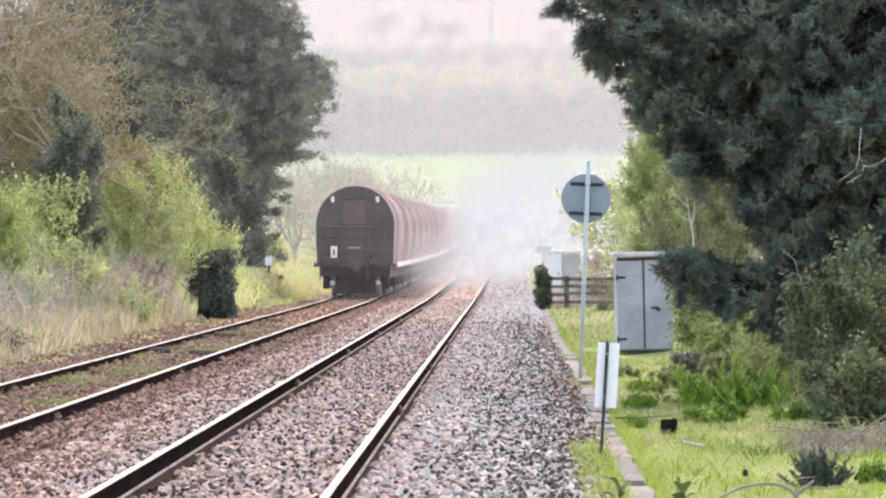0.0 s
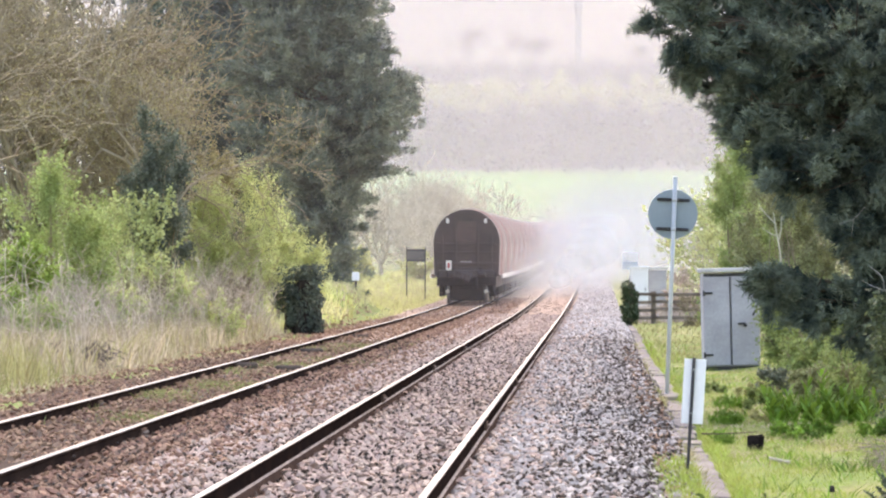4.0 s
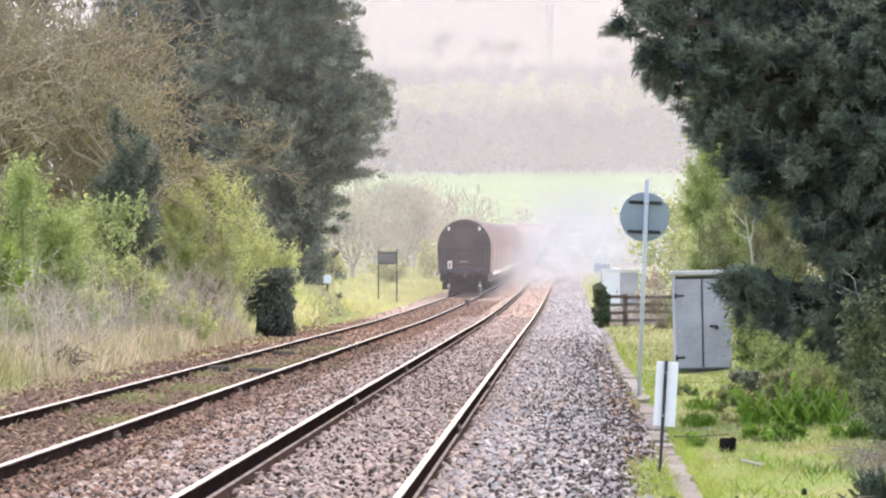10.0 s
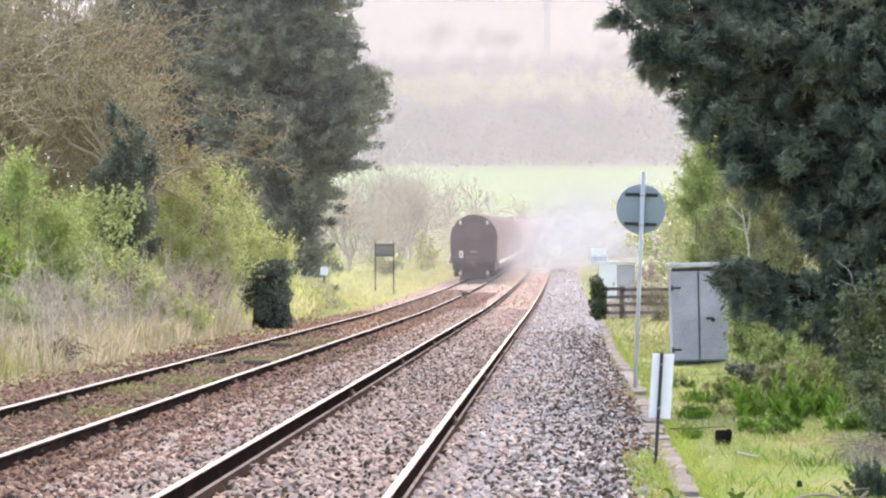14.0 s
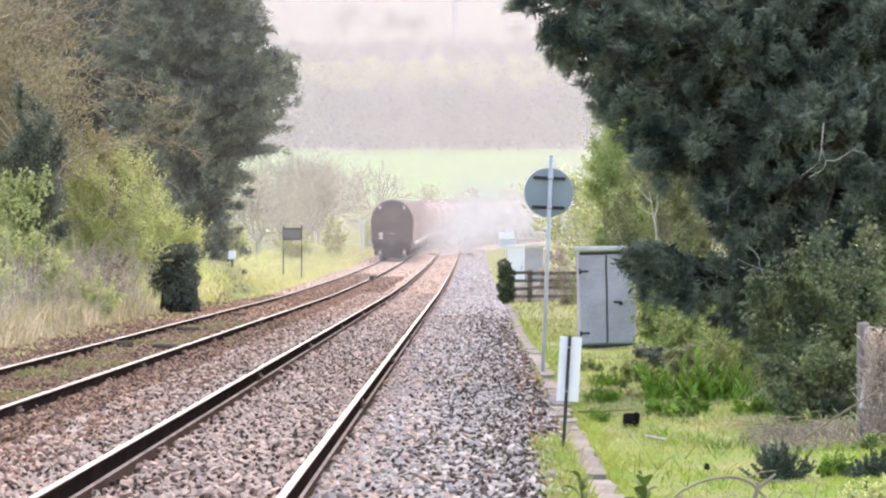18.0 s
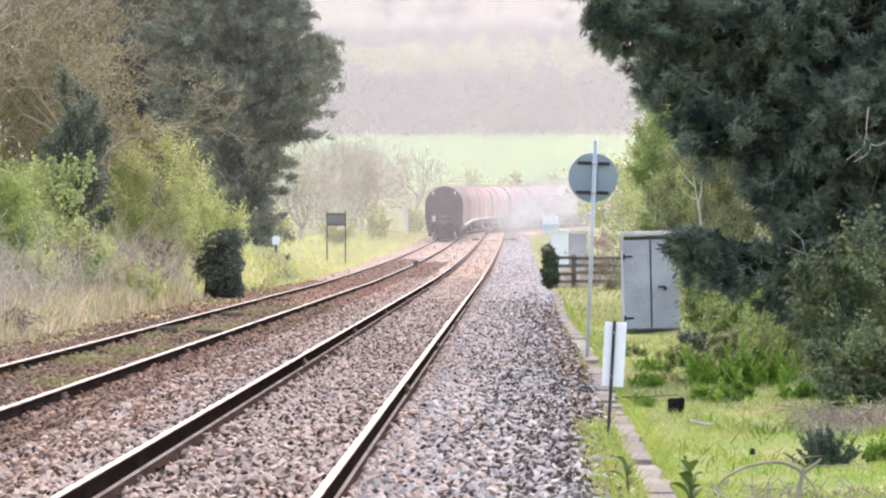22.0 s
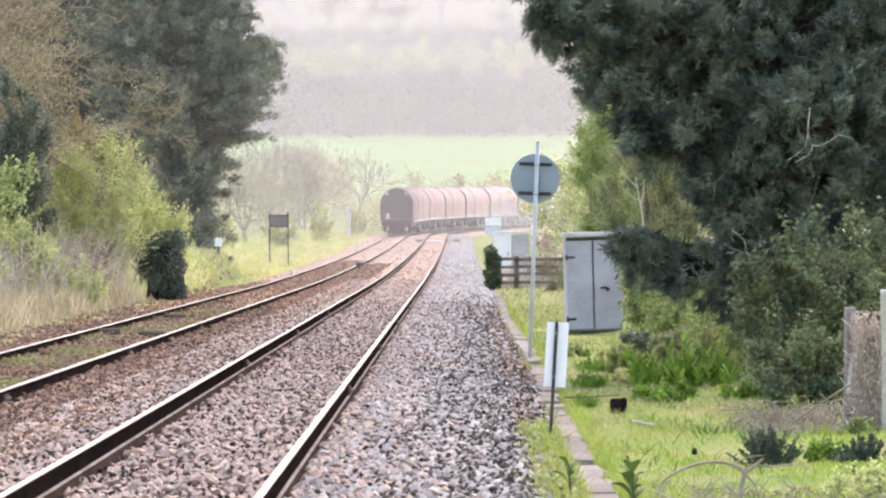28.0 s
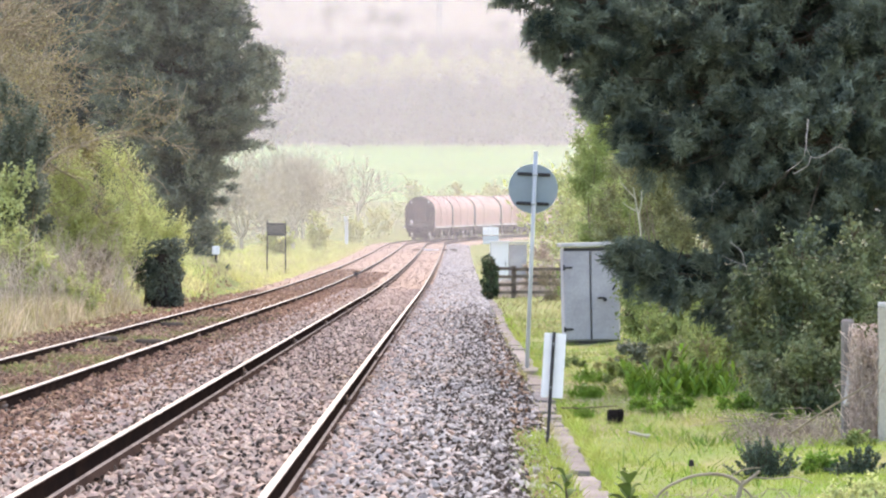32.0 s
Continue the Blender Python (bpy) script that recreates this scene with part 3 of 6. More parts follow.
def build_ballast():
    rng = np.random.default_rng(3)

    def lay(n, x0, x1, y0, y1, size, mat, name, label, lift=0.0):
        y = y0 * (y1 / y0) ** rng.uniform(0, 1, n) if y0 > 0 else rng.uniform(y0, y1, n)
        x = rng.triangular(x0, x0, x1, n) if lift == 0.02 else rng.triangular(x0, x1, x1, n) if lift == 0.034 else rng.uniform(x0, x1, n)
        keep = np.ones(n, bool)
        for r in (NEAR_MID - 0.75, NEAR_MID + 0.75, -5.46 - 0.75, -5.46 + 0.75):
            keep &= np.abs(x - r) > 0.085
        x, y = x[keep], y[keep]
        z = np.where(x < -7.6, np.maximum(bed_height(x) + rise(y), land(x, y)), bed_height(x) + rise(y)) + lift + 0.016 + rng.normal(0, 0.016, len(x))
        moved_stones(rng, len(x), np.stack([x, y], 1), z, size * (1 + np.clip((y - 70) / 320, 0, 0.4)), mat, name, label)

    lay(14000, -8.55, -4.6, 42, 170, 0.034, M_STONE_DARK, "brown_ballast_stones", "dark earthy ballast of the further line")
    lay(10500, -4.72, -3.3, 30, 150, 0.038, M_STONE_RUST, "brown_ballast_stones", "orange-brown rusty ballast between the two lines")
    lay(20500, -3.95, -1.0, 27, 170, 0.04, M_STONE_BROWN, "brown_ballast_stones", "rust-brown broken ballast stones between the rails")
    lay(4500, -1.2, 0.35, 27, 170, 0.04, M_STONE_BROWN, "brown_ballast_stones", "rust-brown stones strewn over the shoulder", 0.02)
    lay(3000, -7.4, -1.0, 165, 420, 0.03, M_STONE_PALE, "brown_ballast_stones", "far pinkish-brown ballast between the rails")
    lay(7500, -0.95, 0.85, 115, 400, 0.05, M_STONE_FAR, "grey_ballast_stones", "far ballast of the shoulder, paled for haze", 0.015)
    lay(23000, -1.25, 0.9, 27, 180, 0.044, M_STONE_GREY, "grey_ballast_stones", "pale grey broken ballast stones on the shoulder", 0.01)
    lay(9000, -8.0, -1.1, -7, 28, 0.055, M_STONE_BROWN, "brown_ballast_stones", "brown ballast about the near tracks")
    lay(5000, -1.2, 0.85, -7, 28, 0.055, M_STONE_GREY, "grey_ballast_stones", "grey ballast of the near shoulder", 0.01)
    # dark pebbles strewn on top imitate the shade between stones
    lay(4800, -4.6, -1.2, 28, 120, 0.021, M_STONE_GAP, "brown_ballast_stones", "small dark stones standing for shaded gaps between the rails", 0.028)
    lay(9000, -1.1, 0.85, 28, 130, 0.023, M_STONE_GAP, "grey_ballast_stones", "small dark stones standing for shaded gaps in the grey shoulder", 0.034)
    lay(3000, -6.2, -4.6, 150, 240, 0.036, M_STONE_DARK, "brown_ballast_stones", "thinning earthy stones up the further line")
    lay(2600, -4.6, -3.3, 135, 230, 0.036, M_STONE_RUST, "brown_ballast_stones", "thinning rusty stones between the lines")
    lay(800, 0.5, 0.9, 29, 110, 0.036, M_STONE_DARK, "brown_ballast_stones", "dark brown stones along the foot of the shoulder", 0.03)


build_ground()
bed_near = build_track()
build_ballast()

# ---- the train: covered coil wagons ----
PITCH, WAGONS = 14.0, 26


def arch(w, z0, z1, seg=14):
    """Outline of a hood: straight sides and a round top."""
    r = w / 2
    pts = [(-r * 0.97, z0), (-r, z1 - r)]
    pts += [(-r * math.cos(math.pi * k / seg), z1 - r + r * math.sin(math.pi * k / seg)) for k in range(1, seg)]
    return pts + [(r, z1 - r), (r * 0.97, z0)]


def arch_shell(w, z0, z1, y0, y1, thick, mat, name, parent, seg=14, label=""):
    o, i = arch(w, z0, z1, seg), arch(w - 2 * thick, z0, z1 - thick, seg)
    n = len(o)
    v = [(x, y, z) for y in (y0, y1) for prof in (o, i) for x, z in prof]
    f = []
    for k in range(n - 1):
        a, b, c, d = k, n + k, 2 * n + k, 3 * n + k
        f += [(a, a + 1, c + 1, c), (b, d, d + 1, b + 1), (a, b, b + 1, a + 1), (c, c + 1, d + 1, d)]
    return child(name, mesh_of(name, v, f, mat, smooth=False), parent, label=label)


def arch_plate(w, z0, z1, y0, y1, mat, name, parent, label=""):
    o = arch(w, z0, z1)
    bm = bmesh.new()
    a = [bm.verts.new((x, y0, z)) for x, z in o]
    b = [bm.verts.new((x, y1, z)) for x, z in o]
    bm.faces.new(a)
    bm.faces.new(b[::-1])
    for k in range(len(o)):
        bm.faces.new((a[k], b[k], b[(k + 1) % len(o)], a[(k + 1) % len(o)]))
    bmesh.ops.recalc_face_normals(bm, faces=bm.faces)
    return part(name, bm, mat, parent, label)


def build_wagon():
    """A covered steel-coil wagon; its rear end stands at y = 0 of its own space, it runs to y = 13.3; z = 0 is the rail."""
    w = thing("coil_wagon", Matrix(), "maroon covered coil wagon with arched telescopic hoods", "wagon", "wagons of the train")
    part("underframe", box(2.3, 12.9, 0.34, (0, 6.65, 1.0), 0.02, box(0.5, 12.6, 0.5, (0, 6.65, 0.86), 0.02)), M_UNDER, w)
    for y0, y1 in ((0.12, 0.42), (12.88, 13.18)):
        part("buffer_beam", box(2.4, abs(y1 - y0), 0.5, (0, (y0 + y1) / 2, 0.98), 0.02), M_UNDER, w)
    for k, y in enumerate((0.45, 12.75)):
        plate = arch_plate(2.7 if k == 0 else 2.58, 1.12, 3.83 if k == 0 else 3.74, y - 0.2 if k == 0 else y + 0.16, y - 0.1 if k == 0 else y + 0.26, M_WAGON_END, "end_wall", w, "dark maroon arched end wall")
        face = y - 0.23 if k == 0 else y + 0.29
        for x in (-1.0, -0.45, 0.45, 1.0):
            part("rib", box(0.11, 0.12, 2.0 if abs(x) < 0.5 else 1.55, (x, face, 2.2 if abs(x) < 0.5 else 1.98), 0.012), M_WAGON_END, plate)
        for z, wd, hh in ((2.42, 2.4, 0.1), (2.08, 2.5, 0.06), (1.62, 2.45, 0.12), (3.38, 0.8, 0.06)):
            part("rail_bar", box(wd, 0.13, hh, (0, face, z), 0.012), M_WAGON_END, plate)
    for k, (y0, y1, wd, top) in enumerate(((0.3, 4.75, 2.66, 3.8), (4.45, 8.85, 2.78, 3.88), (8.55, 13.3, 2.66, 3.8))):
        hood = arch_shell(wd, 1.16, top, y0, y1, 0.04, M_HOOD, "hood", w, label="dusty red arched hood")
        for y in (y0, y1 - 0.12):
            arch_shell(wd + 0.07, 1.14, top + 0.035, y, y + 0.08, 0.05, M_HOOD_RIM, "rim", hood)
        for j in range(1, 8):
            y = y0 + (y1 - y0) * j / 8
            arch_shell(wd + 0.03, 1.18, top + 0.015, y, y + 0.04, 0.03, M_HOOD_RIB, "rib", hood, 12)
    for x in (-1, 1):
        part("sill", box(0.07, 12.9, 0.17, (x * 1.45, 6.7, 1.12), 0.012), M_HOOD_RIM, w, "pale worn sill under the hoods")
    for j in range(8):
        for x in (-1, 1):
            part("stanchion", box(0.07, 0.12, 0.46, (x * 1.2, 0.9 + j * 1.64, 0.9), 0.01), M_STANCHION, w, "dusty pale bracket")
    for yb in (2.1, 11.2):
        bogie = child("bogie", None, w, pose(0, yb, 0))
        part("bolster", box(2.0, 0.5, 0.3, (0, 0, 0.66), 0.03), M_UNDER, bogie)
        for x in (-1, 1):
            part("side_frame", box(0.2, 2.6, 0.26, (x * 1.02, 0, 0.6), 0.04, box(0.24, 0.4, 0.34, (x * 1.02, 0.9, 0.46), 0.03, box(0.24, 0.4, 0.34, (x * 1.02, -0.9, 0.46), 0.03))), M_UNDER, bogie)
        part("end_beam", box(1.36, 0.2, 0.62, (0, -1.3, 0.44), 0.03, box(0.9, 2.2, 0.4, (0, 0, 0.5), 0.04)), M_UNDER, bogie)
        # white caps added to imitate glints off the wheels
        for x in (-0.78, 0.78):
            part("wheel_glint", rod(0.085, 0.06, (x, -1.42, 0.5), 'Y', 10, 0.01), M_REFLECT, bogie, "white cap standing for a glint off the wheel")
        for y in (-0.9, 0.9):
            part("wheelset", rod(0.45, 0.13, (-0.76, y, 0.452), 'X', 18, 0, rod(0.45, 0.13, (0.76, y, 0.452), 'X', 18, 0, rod(0.07, 1.9, (0, y, 0.452), 'X', 8))), M_WHEEL, bogie)
    for y, sgn in ((0.0, -1), (13.3, 1)):
        for x in (-0.87, 0.87):
            part("buffer", rod(0.2, 0.05, (x, y + (0.03 if sgn < 0 else -0.03), 1.02), 'Y', 14, 0, rod(0.09, 0.4, (x, y - sgn * 0.2, 1.02), 'Y', 10)), M_UNDER, w)
        part("coupling", box(0.14, 0.45, 0.3, (0, y - sgn * 0.15, 0.92), 0.03), M_UNDER, w)
    part("brake_gear", box(1.6, 2.4, 0.32, (0, 6.4, 0.62), 0.04), M_UNDER, w)
    return w


def train_s(t):
    """How far along the line the train's tail stands."""
    return 165.0 + 7.5 * t + 0.02 * t * t


def wagon_pose(s):
    """The wagon sits on the line with its bogies; s is its rear end."""
    a = Vector(line_at(s + 2.1, far_off(s + 2.1))[:3])
    b = Vector(line_at(s + 11.2, far_off(s + 11.2))[:3])
    d = (b - a).normalized()
    m = Matrix.Translation(a - d * 2.1 + Vector((0, 0, 0.225)))
    return m @ pose(0, 0, 0, math.degrees(math.asin(d.z)), 0, -math.degrees(math.atan2(d.x, d.y)))


wagons = [build_wagon()]
wagons[0].matrix_basis = wagon_pose(train_s(0))
for k in range(1, WAGONS):
    wagons.append(copy_thing(wagons[0], wagon_pose(train_s(0) + PITCH * k)))
tail = wagons[0]
tail["label"] = "last maroon coil wagon with white marker plates and tail lamp"
for x in (-0.77, 0.77):
    part("marker_plate", box(0.12, 0.03, 0.2, (x, 0.19, 3.36), 0.02), M_REFLECT, tail, "white marker plate")
part("lamp_bracket", box(0.17, 0.03, 0.4, (-0.72, 0.18, 1.55), 0.03), M_REFLECT, tail, "white lamp bracket plate")
part("bracket_foot", box(0.23, 0.035, 0.09, (-0.72, 0.18, 1.29), 0.01), M_RED, tail, "red foot of the bracket")
part("data_plate", box(0.45, 0.03, 0.1, (-0.02, 0.19, 1.68), 0.008), M_WHEEL, tail, "dull data plate")
part("lower_panel", box(0.7, 0.06, 0.3, (0.02, 0.1, 1.32), 0.02), M_WAGON_END, tail)
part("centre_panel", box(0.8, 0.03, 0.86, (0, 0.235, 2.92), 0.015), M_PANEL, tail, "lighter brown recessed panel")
part("headstock", box(2.3, 0.2, 0.34, (0, 0.1, 1.2), 0.04), M_GRIME, tail, "dusty headstock")
part("drawgear", box(0.5, 0.5, 0.3, (0.0, 0.0, 1.14), 0.06, box(0.26, 0.3, 0.34, (0.05, -0.18, 1.05), 0.06, turn=Matrix.Rotation(0.3, 4, 'Y'))), M_GRIME, tail, "dusty drawgear and hook")
for x in (-0.62, 0.62):
    part("step", box(0.34, 0.3, 0.2, (x, 0.02, 1.2), 0.05, turn=Matrix.Rotation(0.12 * x, 4, 'Y')), M_GRIME, tail, "dusty step and bracket")
for x in (-0.55, 0.55):
    part("bracing", box(0.1, 0.1, 0.5, (x, 0.1, 1.2), 0.015), M_UNDER, tail)
part("hose", rod(0.035, 0.5, (0.42, 0.05, 0.85), 'Z', 8, 0.01), M_DARK_STEEL, tail, "hanging brake hose")
bm = bmesh.new()
for r in (0.105, 0.112):
    bmesh.ops.create_cone(bm, cap_ends=False, segments=20, radius1=r, radius2=r, depth=0.12)
bmesh.ops.create_circle(bm, cap_ends=True, segments=20, radius=0.112, matrix=Matrix.Translation((0, 0, -0.055)))
bmesh.ops.rotate(bm, matrix=Matrix.Rotation(radians(90), 3, 'X'), verts=bm.verts)
bmesh.ops.scale(bm, vec=(1, 1, 1.8), verts=bm.verts)
part("tail_lamp", bm, M_UNDER, tail, "dark oval tail lamp housing", pose(-0.72, 0.1, 1.55))
bm = rod(0.102, 0.02, (0, 0, 0), 'Y', 20)
bmesh.ops.scale(bm, vec=(1, 1, 1.8), verts=bm.verts)
part("lens", bm, M_LENS, tail, "glowing red lens", pose(-0.72, 0.06, 1.55))
# Flap added only to cover the constantly glowing lens between flashes
shutter = part("shutter", box(0.226, 0.008, 0.41, (0.113, 0, 0), 0.003), M_REFLECT, tail, "added white flap that hides the glowing lens between flashes", pose(-0.833, 0.032, 1.55))
part("red_dot", box(0.08, 0.006, 0.2, (0.113, -0.006, 0.0), 0.002), M_RED, shutter, "dull red middle of the flap")

# ---- beside the near line ----


def build_speed_sign():
    """A round speed board on a leaning galvanised post, seen from behind."""
    t = thing("speed_sign", pose(0.96, 67.3, 0.0, 0, 2.2, 0), "round grey-backed speed sign on a leaning galvanised post", "sign")
    part("post", rod(0.03, 3.25, (0, 0, 1.45), 'Z', 14, 0.005), M_GALV, t)
    part("post_cap", rod(0.033, 0.03, (0, 0, 3.08), 'Z', 14, 0.005), M_GALV, t)
    d = part("disc", rod(0.343, 0.012, (0, 0, 0), 'Y', 48, 0.003), M_SIGN_BACK, t, "plain grey back of the round plate", pose(-0.015, 0.07, 2.575))
    part("rim", rod(0.346, 0.022, (0, 0.004, 0), 'Y', 48, 0.004), M_SIGN_BACK, d)
    for z in (2.775, 2.365):
        c = part("channel", box(0.46, 0.03, 0.045, (-0.015, 0.045, z), 0.006), M_DARK_STEEL, t, "dark mounting channel")
        part("clip", box(0.075, 0.075, 0.04, (0, 0.0, z), 0.008), M_GALV, c)


def build_marker():
    t = thing("marker_sign", pose(0.755, 40.9, 0.0, 0, 3.3, 0), "white upright plate on a thin dark leaning stake", "sign")
    part("stake", box(0.028, 0.028, 1.3, (0, 0, 0.42), 0.004), M_DARK_STEEL, t)
    p = part("plate", box(0.185, 0.008, 0.55, (0.012, 0.024, 0.785), 0.002), M_WHITE, t, "white plate seen from the back")
    for z in (0.6, 0.97):
        part("bolt", rod(0.008, 0.05, (0, 0, z), 'Y', 8), M_GALV, p)


def build_cabinet():
    """A lineside equipment cabinet with two doors."""
    t = thing("lineside_cabinet", pose(2.4, 85.9, 0.0, 0, -1.2, 4), "weathered grey metal lineside cabinet with two doors", "cabinet")
    part("body", box(1.0, 0.55, 1.66, (0, 0.3, 0.9), 0.01), M_CABINET, t)
    part("plinth", box(0.98, 0.53, 0.16, (0, 0.3, 0.02), 0.01), M_DARK_STEEL, t)
    part("roof", box(1.1, 0.7, 0.075, (0, 0.27, 1.785), 0.012), M_CABINET_ROOF, t, "pale overhanging roof")
    part("drip_edge", box(0.98, 0.03, 0.05, (0, 0.012, 1.7), 0.006), M_DARK_STEEL, t)
    for x, wd in ((-0.255, 0.475), (0.24, 0.49)):
        d = part("door", box(wd, 0.035, 1.58, (x, 0.008, 0.88), 0.008), M_CABINET, t)
        part("door_edge", box(0.014, 0.02, 1.56, (x + wd / 2 - 0.01, -0.012, 0.88), 0.003), M_DARK_STEEL if x < 0 else M_CABINET, d)
        if x < 0:
            for z in (0.28, 1.38):
                part("hinge", box(0.16, 0.03, 0.035, (-0.42, -0.02, z), 0.006, rod(0.018, 0.1, (-0.495, -0.02, z), 'Z', 8)), M_DARK_STEEL, d)
        else:
            part("handle", box(0.13, 0.04, 0.035, (0.17, -0.03, 0.83), 0.008, rod(0.035, 0.05, (0.23, -0.03, 0.8), 'Y', 12)), M_DARK_STEEL, d, "dark latch handle")
            part("hasp", box(0.03, 0.02, 0.12, (0.4, -0.02, 1.02), 0.004, turn=Matrix.Rotation(0.5, 4, 'Y')), M_DARK_STEEL, d)


def build_trough():
    """A concrete cable trough beside the ballast, lid after lid."""
    t = tagged(new("cable_trough"), "worn concrete cable trough with loose lids in the grass", "cable trough", kind="structure")
    rng = random.Random(5)
    child("channel", sweep([(-0.13, -0.2), (0.13, -0.2), (0.13, -0.022), (-0.13, -0.022)], places(0.97, 26, 150, 4), M_CONCRETE, name="channel"), t)
    lid = bpy.data.meshes.new("lid")
    bm = box(0.195, 0.994, 0.05, (0, 0, 0), 0.006)
    bm.to_mesh(lid)
    bm.free()
    lid.materials.append(M_CONCRETE)
    for k in range(120):
        y = 28 + k
        if k in (9, 22, 37, 51):
            continue
        ob = child("lid", lid, t, pose(0.97 + rng.gauss(0, 0.012) - 0.04 * math.sin(k / 9), y, 0.0 + float(rise(y)) + rng.gauss(0.038, 0.005), rng.gauss(0, 0.5), rng.gauss(0, 1.4), rng.gauss(0, 1.2)))


def ivy_on(rng, name, clumps, count, size, parent, mat=None, label=""):
    pts, _ = in_lobes(rng, clumps, count, 0.6)
    v, f = leaf_arrays(rng, pts, size, 0.85)
    return child(name, mesh_of(name, v, f, mat or M_IVY), parent, label=label)


def build_fence():
    rng = np.random.default_rng(11)
    y0 = 152.0
    t = thing("post_and_rail_fence", pose(0, y0, 0.0), "weathered wooden post and rail fence across the verge", "fence")
    for x in (1.05, 1.75, 3.35, 4.95):
        part("post", box(0.16 if x < 2 else 0.12, 0.14, 1.3, (x, 0, 0.42), 0.015), M_WOOD_GREY, t)
    for x0, x1, zs in ((1.0, 1.8, (0.22, 0.47, 0.72, 0.97)), (1.7, 3.4, (0.24, 0.5, 0.74, 0.96)), (3.3, 5.0, (0.3, 0.55, 0.93))):
        for z in zs:
            part("rail", box(x1 - x0, 0.045, 0.1, ((x0 + x1) / 2, -0.09, z + random.uniform(-0.015, 0.015)), 0.008, turn=Matrix.Rotation(random.uniform(-0.02, 0.02), 4, 'Y')), M_WOOD_GREY, t)
    p = thing("ivy_post", pose(1.02, y0 - 0.3, 0.0), "gate post smothered in dark ivy", "ivy")
    part("stake", box(0.16, 0.16, 1.35, (0, 0, 0.65), 0.01), M_WOOD_GREY, p)
    cl = [(np.array([rng.normal(0, 0.05), rng.normal(0, 0.08), z]), rng.uniform(0.2, 0.28)) for z in np.linspace(0.12, 1.2, 9)]
    ivy_on(rng, "ivy", cl, 2600, 0.075, p)


def build_white_cabinets():
    t = thing("relay_cabinet", pose(1.62, 190, 0.06), "white lineside relay cabinet beyond the fence", "cabinet")
    part("body", box(0.7, 0.6, 1.72, (0, 0.3, 0.86), 0.015), M_WHITE, t)
    part("door", box(0.62, 0.03, 1.5, (0, -0.012, 0.9), 0.008), M_WHITE, t)
    part("roof", box(0.8, 0.75, 0.07, (0, 0.28, 1.76), 0.01), M_WHITE, t)
    part("handle", box(0.03, 0.04, 0.14, (0.24, -0.04, 0.9), 0.006), M_DARK_STEEL, t)
    t = thing("battery_cabinet", pose(2.35, 191.2, 0.06), "low grey cabinet with a pale flat roof", "cabinet")
    part("body", box(0.72, 0.6, 1.66, (0, 0.3, 0.83), 0.015), M_CABINET, t)
    part("door", box(0.64, 0.03, 1.45, (0, -0.012, 0.85), 0.008), M_CABINET, t)
    part("roof", box(0.86, 0.75, 0.07, (0, 0.28, 1.72), 0.01), M_CABINET_ROOF, t)
    s = thing("line_board", pose(1.75, 262, float(rise(262))), "pale blue and white board on a post by the line", "sign")
    part("post", rod(0.05, 2.4, (0, 0, 1.1), 'Z', 10), M_GALV, s)
    part("board", box(0.85, 0.03, 0.42, (0, -0.06, 2.0), 0.006), M_WHITE, s, "white board")
    part("board", box(0.85, 0.03, 0.42, (0, -0.06, 1.52), 0.006), material("pale_blue_board", (0.55, 0.66, 0.75), 0.5, vary=0.05), s, "pale blue board")


# ---- beside the further line ----


def build_notice():
    z = float(land(-8.5, 225))
    t = thing("notice_board", pose(-8.5, 225, z), "dark notice board on two thin posts, seen from behind", "notice board")
    for x in (-0.43, 0.43):
        p = part("post", box(0.06, 0.06, 2.75, (x, 0, 1.1), 0.008), M_DARK_STEEL, t)
        part("cap", rod(0.04, 0.06, (x, 0, 2.5), 'Z', 8, 0, None, 0.01), M_DARK_STEEL, p)
    b = part("board", box(0.8, 0.035, 0.6, (0, -0.03, 2.1), 0.006), material("dark_board", (0.16, 0.155, 0.145), 0.7, vary=0.2), t, "dark weathered board")
    for zz in (1.86, 2.34):
        part("batten", box(0.84, 0.03, 0.05, (0, -0.06, zz), 0.005), M_DARK_STEEL, b)
    z = float(land(-8.55, 170))
    t = thing("mile_marker", pose(-8.55, 170, z), "small white marker box on a short dark stake", "marker")
    part("stake", box(0.08, 0.08, 0.9, (0, 0, 0.1), 0.01), M_DARK_STEEL, t)
    part("plate", box(0.26, 0.1, 0.3, (0, -0.06, 1.49 - z), 0.02), M_WHITE, t)
    z = float(land(-9.3, 400))
    t = thing("white_post", pose(-9.3, 400, z), "tall white-painted concrete post beside the line", "post")
    part("shaft", box(0.3, 0.2, 2.5, (0, 0, 1.1), 0.03), M_WHITE, t)
    part("cap", box(0.4, 0.24, 0.5, (-0.02, -0.02, 2.2), 0.03), M_WHITE, t)


